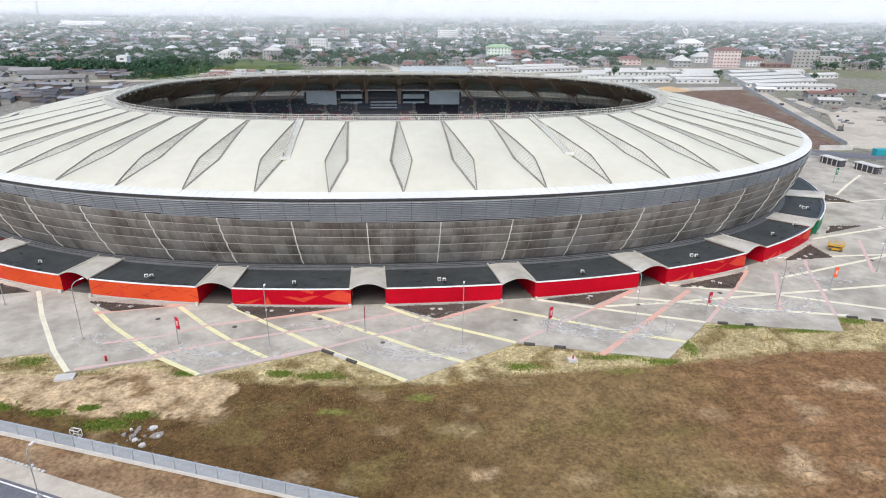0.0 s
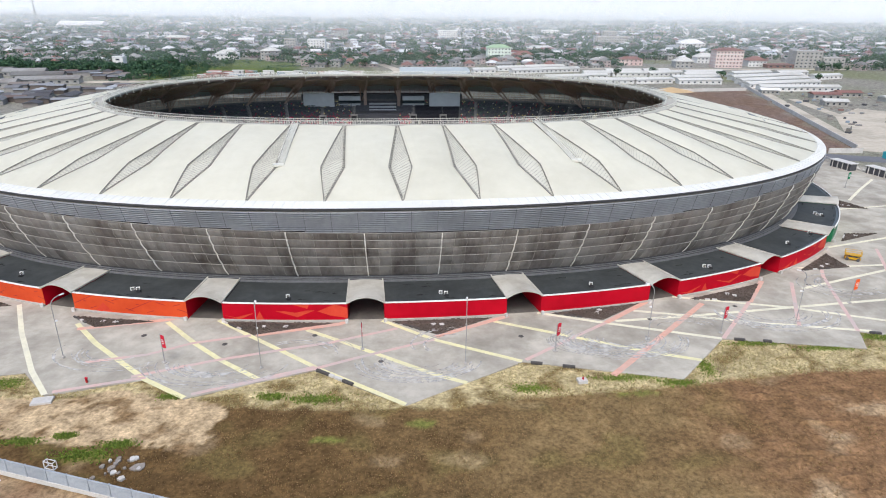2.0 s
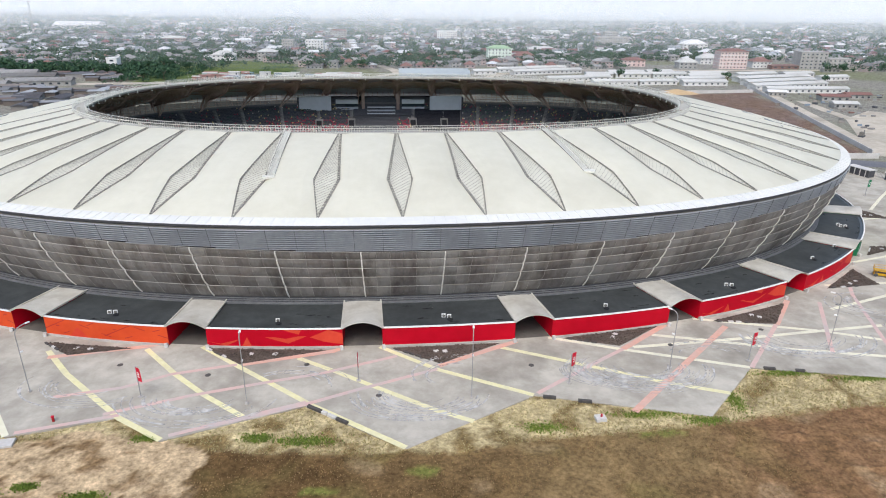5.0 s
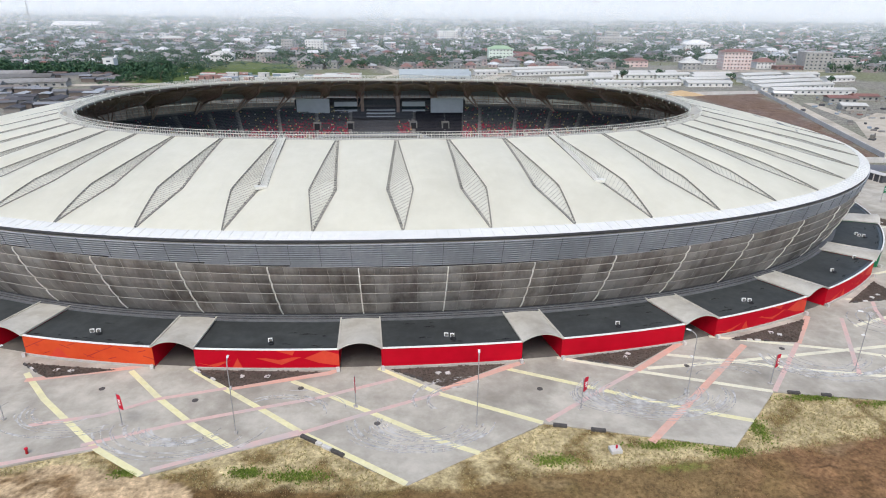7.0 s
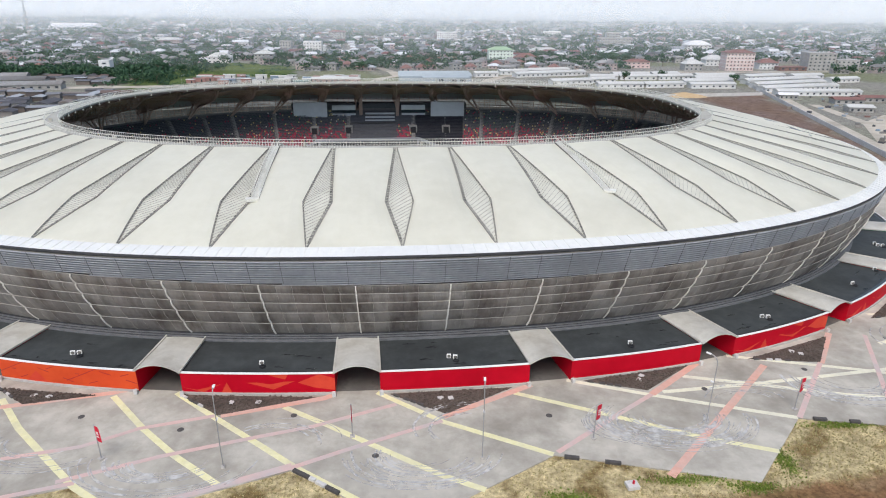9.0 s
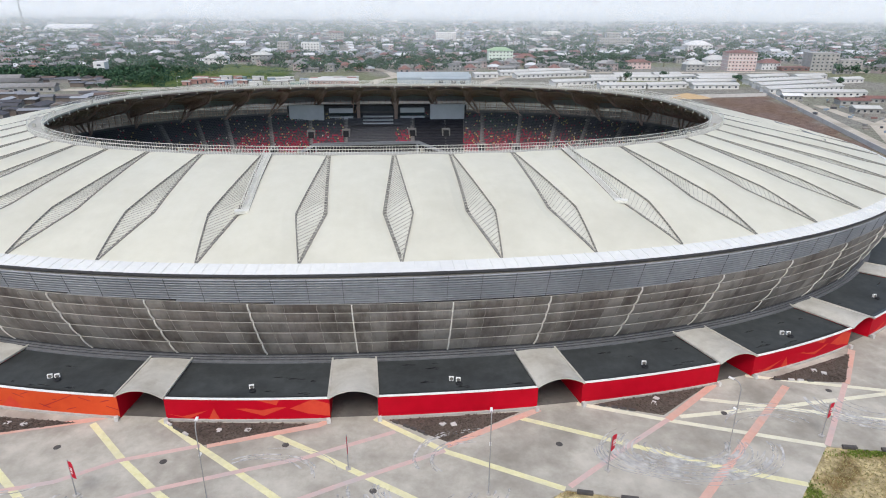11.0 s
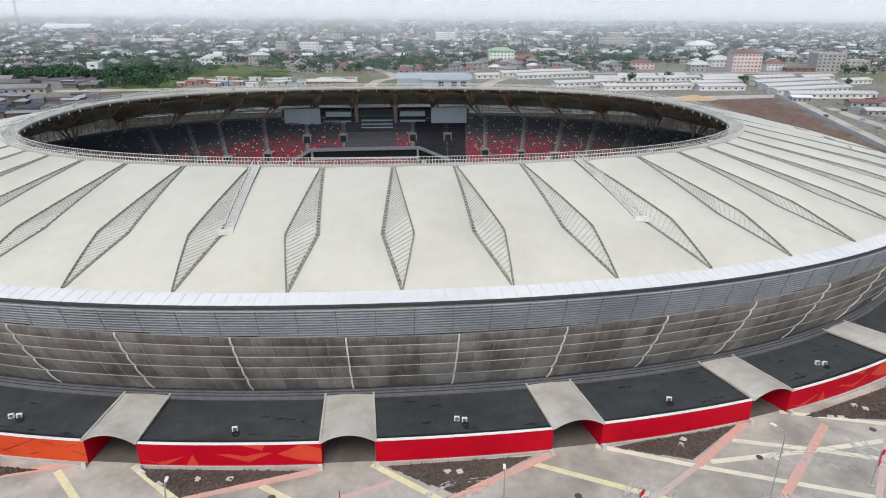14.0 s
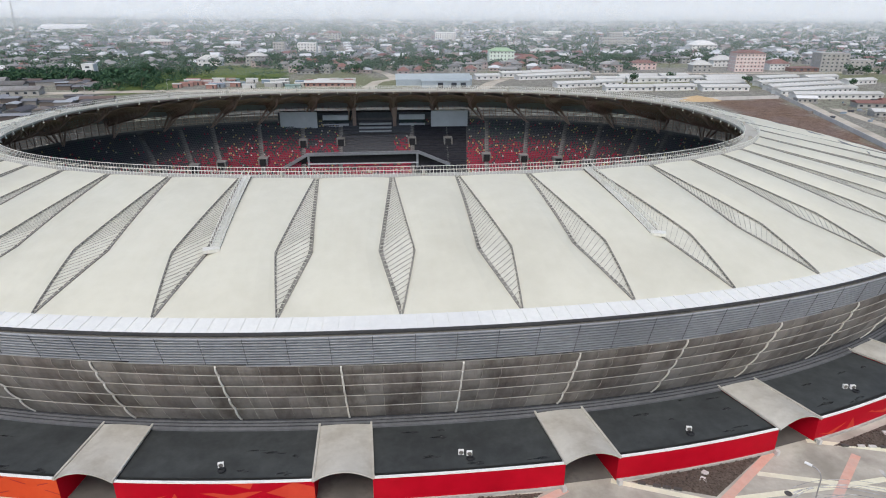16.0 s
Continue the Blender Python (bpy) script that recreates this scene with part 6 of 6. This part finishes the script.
tagged(part("sand_heap", heap, material("ochre_sand", rgb((176, 150, 114)), rgb((190, 165, 130)), 0.95, 1.0, 0.2)), "ochre sand heap behind the stadium", "sand heap")

for x, y, w, d, turn in ((-262, 262, 42, 12, 12), (-300, 238, 52, 14, 14), (-332, 276, 46, 14, 10), (-286, 292, 36, 12, 12), (-350, 322, 50, 14, 8), (-310, 316, 30, 11, 12), (-380, 262, 48, 14, 12), (-405, 305, 44, 13, 10)):
    building("long_shed", "long low shed with dull grey sheet roofing", x, y, w, d, 1, RAW, DULL, 2.2, turn, 8, 3.6, "gable", "grey sheds")
    taken_sheds.append([(x - w / 2 - 8, y - 16), (x + w / 2 + 8, y - 16), (x + w / 2 + 8, y + 16), (x - w / 2 - 8, y + 16)])

# lattice mast
mast = thing("lattice_mast", "tall thin grey lattice radio mast in the town", "radio mast", at=pose(-652, 955, -0.2))
f = Form()
for i in range(16):
    z0, z1, r0, r1 = i * 5.0, (i + 1) * 5.0, 2.6 - 0.14 * i, 2.6 - 0.14 * (i + 1)
    A = [(r0 * math.cos(a), r0 * math.sin(a), z0) for a in (0.5, 2.6, 4.7)]
    B = [(r1 * math.cos(a), r1 * math.sin(a), z1) for a in (0.5, 2.6, 4.7)]
    for j in range(3):
        f.beam(A[j], B[j], 0.35)
        f.beam(A[j], B[(j + 1) % 3], 0.22)
part("lattice", f, STEEL, mast)
part("mast_room", Form().box((6, 0, 0), (14, 12, 10)), RAW, mast)
for x, y in ((-160, 272), (-118, 268), (-205, 250)):
    street_lamp(x, y, 9, 30)

# trees
# leaf colours are cooled towards the blue-green haze of the distance
LEAF = palette("cool_green_leaves", [rgb(c) for c in ((56, 84, 60), (66, 96, 68), (48, 74, 56), (76, 102, 72), (58, 86, 68))], 0.9, 1.0, 0.2)
BARK = material("grey_brown_bark", rgb((96, 84, 70)), rgb((116, 102, 86)), 0.95, 3.0)


def crown(form, x, y, z, rx, rz, n, size, rng):
    """Leaf clumps scattered through an uneven cloud."""
    lobes = [(rng.gauss(0, 0.4) * rx, rng.gauss(0, 0.4) * rx, rng.uniform(-0.3, 0.5) * rz, rng.uniform(0.45, 0.75)) for _ in range(6)]
    for _ in range(n):
        lx, ly, lz, lr = rng.choice(lobes)
        v = Vector((rng.gauss(0, 1), rng.gauss(0, 1), rng.gauss(0, 1))).normalized()
        c = Vector((x + lx + v.x * lr * rx * 0.75, y + ly + v.y * lr * rx * 0.75, z + lz + v.z * lr * rz * 0.75))
        a = Vector((rng.gauss(0, 1), rng.gauss(0, 1), rng.gauss(0, 0.5))).normalized() * size * rng.uniform(0.6, 1.3)
        b = v.cross(a).normalized() * size * rng.uniform(0.4, 0.9)
        form.face([c - a * 0.6, c + b * 0.7, c + a * 0.6, c - b * 0.6])


def make_tree(seed, tall, wide):
    rng = random.Random(seed)
    t = thing("tree", "cool green broad-leaved tree among the houses", "tree", "town trees")
    f = Form()
    for i in range(4):
        r = 0.45 - 0.09 * i
        f.beam((0.2 * math.sin(i), 0, tall * 0.14 * i), (0.2 * math.sin(i + 1), 0, tall * 0.14 * (i + 1)), r, sides=7)
    for i in range(6):
        a = i * 1.05
        f.beam((0, 0, tall * (0.32 + 0.03 * i)), (wide * 0.55 * math.cos(a), wide * 0.55 * math.sin(a), tall * (0.58 + 0.03 * i)), 0.18, sides=5)
    part("trunk", f, BARK, t)
    c = Form()
    crown(c, 0, 0, tall * 0.66, wide, tall * 0.36, 420, 0.75, rng)
    part("crown", c, LEAF, t)
    return t


protos = [make_tree(1, 9, 4.2), make_tree(2, 12, 4.8), make_tree(3, 7, 3.6)]
rng = random.Random(12)
protos[0].matrix_basis = pose(-226, 362, -0.2)
protos[1].matrix_basis = pose(-214, 372, -0.2, 0, 0, 60)
protos[2].matrix_basis = pose(-240, 380, -0.2, 0, 0, 110)
SPOTS = [(-232, 352), (-205, 366), (-222, 388), (-246, 372), (-190, 300), (-198, 282), (140, 478), (152, 482), (62, 480), (70, 492), (50, 500), (38, 486), (24, 478), (8, 490), (208, 470), (195, 455), (250, 470), (262, 462), (300, 460), (345, 470), (375, 452), (220, 350), (172, 300), (262, 300), (345, 300), (98, 545), (120, 540), (150, 560), (-100, 440), (-80, 452), (-60, 440), (-120, 470), (-30, 460), (-10, 470), (420, 470), (450, 450), (-260, 420), (-280, 400), (-300, 430), (-180, 445)]
for x, y in SPOTS:
    m = copy_thing(rng.choice(protos), pose(x + rng.uniform(-3, 3), y + rng.uniform(-3, 3), -0.2, 0, 0, rng.uniform(0, 360)))

# houses of the town: the nearest as things, the far ones joined
taken = [HILL, FIELD, [(-170, 286), (-30, 286), (-30, 345), (-170, 345)], [(-40, 270), (85, 270), (85, 400), (-40, 400)], [(55, 265), (400, 225), (400, 405), (80, 405)], [(200, 60), (260, 60), (345, 225), (270, 240)], [(60, 495), (140, 480), (140, 520), (60, 520)], [(215, 405), (450, 405), (450, 500), (215, 500)], [(140, 590), (190, 590), (190, 620), (140, 620)], [(360, 655), (415, 655), (415, 700), (360, 700)], [(265, 735), (330, 735), (330, 790), (265, 790)], [(-270, 340), (-190, 340), (-190, 400), (-270, 400)], [(-210, 465), (-130, 465), (-130, 495), (-210, 495)], [(-170, 610), (-100, 610), (-100, 645), (-170, 645)]]
taken += taken_sheds
rng = random.Random(99)


def free(x, y):
    return not any(inside(x, y, p) for p in taken)


models = []
for w, d, s, wall, roof, rise, kind, label in ((11, 8, 1, WALLS, ROOFS, 2.2, "hip", "low plastered house under a hipped sheet roof"), (13, 8, 1, RAW, DULL, 2.0, "gable", "low grey block house with a zinc gable roof"), (10, 8, 1, WALLS, RUSTY, 3.0, "hip", "low plastered house with a rust-red roof"), (11, 9, 2, WALLS, DULL, 2.8, "hip", "two-storey plastered house with a dull hipped roof"), (15, 7, 1, RAW, DULL, 1.6, "gable", "long low workshop with a dull zinc roof"), (9, 8, 2, RAW, DULL, 1.5, "hip", "narrow two-storey raw block house")):
    models.append(building("house", label, 0, 0, w, d, s, wall, roof, rise, 0, max(2, int(w / 3.5)), 3.0, kind, "town houses"))
first = list(models)
count = 0
far_house, far_wall = Form(), None
y = 395.0
placed = []
while y < 2700:
    step = 16 if y < 700 else 20 if y < 1200 else 38
    reach = (y + 240) * 0.78
    x = -reach
    while x < reach + 40:
        px, py = x + rng.uniform(-6, 6), y + rng.uniform(-6, 6)
        x += step * rng.uniform(0.85, 1.4)
        if (py < 395 + 0 or not free(px, py)) or rng.random() < (0.25 if y < 1200 else 0.3):
            continue
        placed.append((px, py))
    y += step * (0.9 if y < 1200 else 1.1)
for x in np.arange(-470, -175, 13):
    for y in np.arange(150, 395, 11):
        px, py = float(x) + rng.uniform(-4, 4), float(y) + rng.uniform(-4, 4)
        if px < -178 and free(px, py) and rng.random() < 0.72 and not (246 < py < 288):
            placed.append((px, py))
for px, py in placed:
    turn = rng.choice((0, 90, 10, -12, 25, 80)) + rng.uniform(-8, 8)
    if py < 640 and abs(px - 20) < 480 and count < 230:
        count += 1
        m = rng.choice(models)
        at = pose(px, py, -0.18, 0, 0, (turn + 45) % 90 - 45)
        if m in first:
            m.matrix_basis = at
            first.remove(m)
        else:
            copy_thing(m, at)
        continue
    if py < 395 and px < -178:
        w, d, h, k = rng.uniform(7, 19), rng.uniform(5, 9), rng.uniform(2.4, 3.1), len(far_house.v)
        far_house.box((0, 0, 0), (w, d, h), 0, 3)
        gable(far_house, w, d, h, rng.uniform(0.5, 1.3), 0.5, 4)
        M = pose(px, py, -0.18, 0, 0, 12 + rng.uniform(-8, 8) + rng.choice((0, 0, 0, 90)))
        for i in range(k, len(far_house.v)):
            far_house.v[i] = tuple(M @ Vector(far_house.v[i]))
        continue
    big = 1.0 if py < 1200 else 1.5
    w, d, h = rng.uniform(7, 15) * big, rng.uniform(7, 10) * big, rng.choice((2.8, 2.8, 3, 3, 3.2, 5.8, 6.2)) * (1 if rng.random() < 0.97 else 1.7)
    k = len(far_house.v)
    far_house.box((0, 0, 0), (w, d, h), 0, 0)
    kind = rng.random()
    (hip if kind < 0.5 else gable)(far_house, w, d, h, rng.uniform(1.2, 3.2), 0.5, 1)
    if py < 1300:
        for i in range(int(w / 4)):
            for s in range(max(1, int(h / 3))):
                far_house.box((-w / 2 + 2 + 4 * i, -d / 2, 1.0 + 3 * s), (1.6, 0.2, 1.3), 0, 2)
    M = pose(px, py, -0.18, 0, 0, turn)
    for i in range(k, len(far_house.v)):
        far_house.v[i] = tuple(M @ Vector(far_house.v[i]))
SHACK_WALL = palette("shack_walls", [rgb(c) for c in ((122, 112, 104), (142, 136, 130), (100, 92, 88), (160, 156, 150))], 0.9, 1.5, 0.3)
SHACK_ROOF = palette("rusty_shack_roofs", [rgb(c) for c in ((128, 128, 130), (104, 100, 99), (148, 149, 151), (118, 100, 92), (90, 88, 90), (176, 178, 180), (112, 112, 114), (136, 126, 118))], 0.75, 1.0, 0.4)
tagged(part("far_town", far_house, [WALLS, ROOFS, PANE, SHACK_WALL, SHACK_ROOF]), "low plastered houses under grey, white and rusty sheet roofs", "town", kind="stuff")

# far trees, joined
far_green = Form()
rng = random.Random(55)
for i in range(16500):
    y = 330 + 2100 * rng.random() ** 1.7
    x = rng.uniform(-1, 1) * (y + 240) * 0.8
    dens = noise.noise((x * 0.006, y * 0.006, 8.0))
    if dens < rng.uniform(-0.6, 0.1) or (not free(x, y) and not inside(x, y, HILL)) or (y < 390 and x > -200):
        continue
    if inside(x, y, HILL) and rng.random() < 0.75:
        continue
    s = rng.uniform(3, 6) * (1 if y < 900 else 1.4)
    crown(far_green, x, y, s * 0.9, s, s * 0.8, 62 if y < 900 else 22, s * 0.34, rng)
for cx, cy, rx, ry, n in ((-232, 378, 44, 34, 120), (-205, 320, 16, 40, 50), (-290, 380, 50, 16, 40), (-330, 350, 40, 14, 30), (20, 482, 70, 18, 70), (150, 545, 60, 22, 50), (-300, 455, 60, 20, 50), (-90, 470, 40, 20, 40), (260, 520, 60, 20, 40), (-180, 560, 60, 25, 45), (-270, 500, 55, 40, 120), (-330, 605, 70, 50, 110), (-420, 560, 50, 30, 60), (-235, 440, 22, 40, 60), (110, 470, 40, 12, 40), (-130, 520, 60, 22, 60), (60, 600, 80, 25, 70)):
    for i in range(n):
        x, y, s = rng.gauss(cx, rx * 0.5), rng.gauss(cy, ry * 0.5), rng.uniform(2.6, 5.0)
        crown(far_green, x, y, s * 0.8, s, s * 0.75, 70, s * 0.3, rng)
for i in range(3600):
    x, y = rng.uniform(-250, -70), rng.uniform(250, 470)
    if inside(x, y, HILL) and noise.noise((x * 0.03, y * 0.03, 2.0)) > -0.05:
        s = rng.uniform(0.6, 1.4) * (1.9 if x < -175 else 1.0)
        crown(far_green, x, y, s * 0.4, s, s * 0.6, 12, s * 0.4, rng)
tagged(part("town_greenery", far_green, LEAF), "cool green trees and scrub between the houses", "trees", kind="stuff")

# see-through sheets that stand in for haze over the town, and a glowing backdrop behind
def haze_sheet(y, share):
    m = bpy.data.materials.new("see_through_haze_sheet")
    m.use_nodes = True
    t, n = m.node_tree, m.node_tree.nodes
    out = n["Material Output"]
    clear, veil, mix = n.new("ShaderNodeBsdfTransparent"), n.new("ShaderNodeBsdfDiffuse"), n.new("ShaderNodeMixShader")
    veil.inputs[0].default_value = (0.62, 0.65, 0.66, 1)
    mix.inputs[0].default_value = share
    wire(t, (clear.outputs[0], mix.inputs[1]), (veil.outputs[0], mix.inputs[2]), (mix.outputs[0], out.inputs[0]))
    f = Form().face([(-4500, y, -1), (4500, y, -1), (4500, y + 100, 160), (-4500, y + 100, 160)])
    tagged(part("haze", f, m), "tilted see-through sheet standing in for haze over the town", "haze", kind="structure")


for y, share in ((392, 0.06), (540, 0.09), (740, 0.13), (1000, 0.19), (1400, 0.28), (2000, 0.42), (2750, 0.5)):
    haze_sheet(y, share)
# the backdrop emits the brightness of hazy sky itself
DIST = bpy.data.materials.new("glowing_backdrop")
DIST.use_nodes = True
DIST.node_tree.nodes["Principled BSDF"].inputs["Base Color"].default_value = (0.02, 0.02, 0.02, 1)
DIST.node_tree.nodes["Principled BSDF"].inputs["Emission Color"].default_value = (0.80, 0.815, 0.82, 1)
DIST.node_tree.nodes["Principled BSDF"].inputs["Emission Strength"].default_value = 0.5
tagged(part("backdrop", Form().sheet([[(4300 * math.sin(a), 4300 * math.cos(a) - 200, z) for a in np.linspace(-1.2, 1.2, 41)] for z in (-2, 500)]), DIST), "glowing backdrop in the tone of hazy sky behind the town", "backdrop", kind="structure")
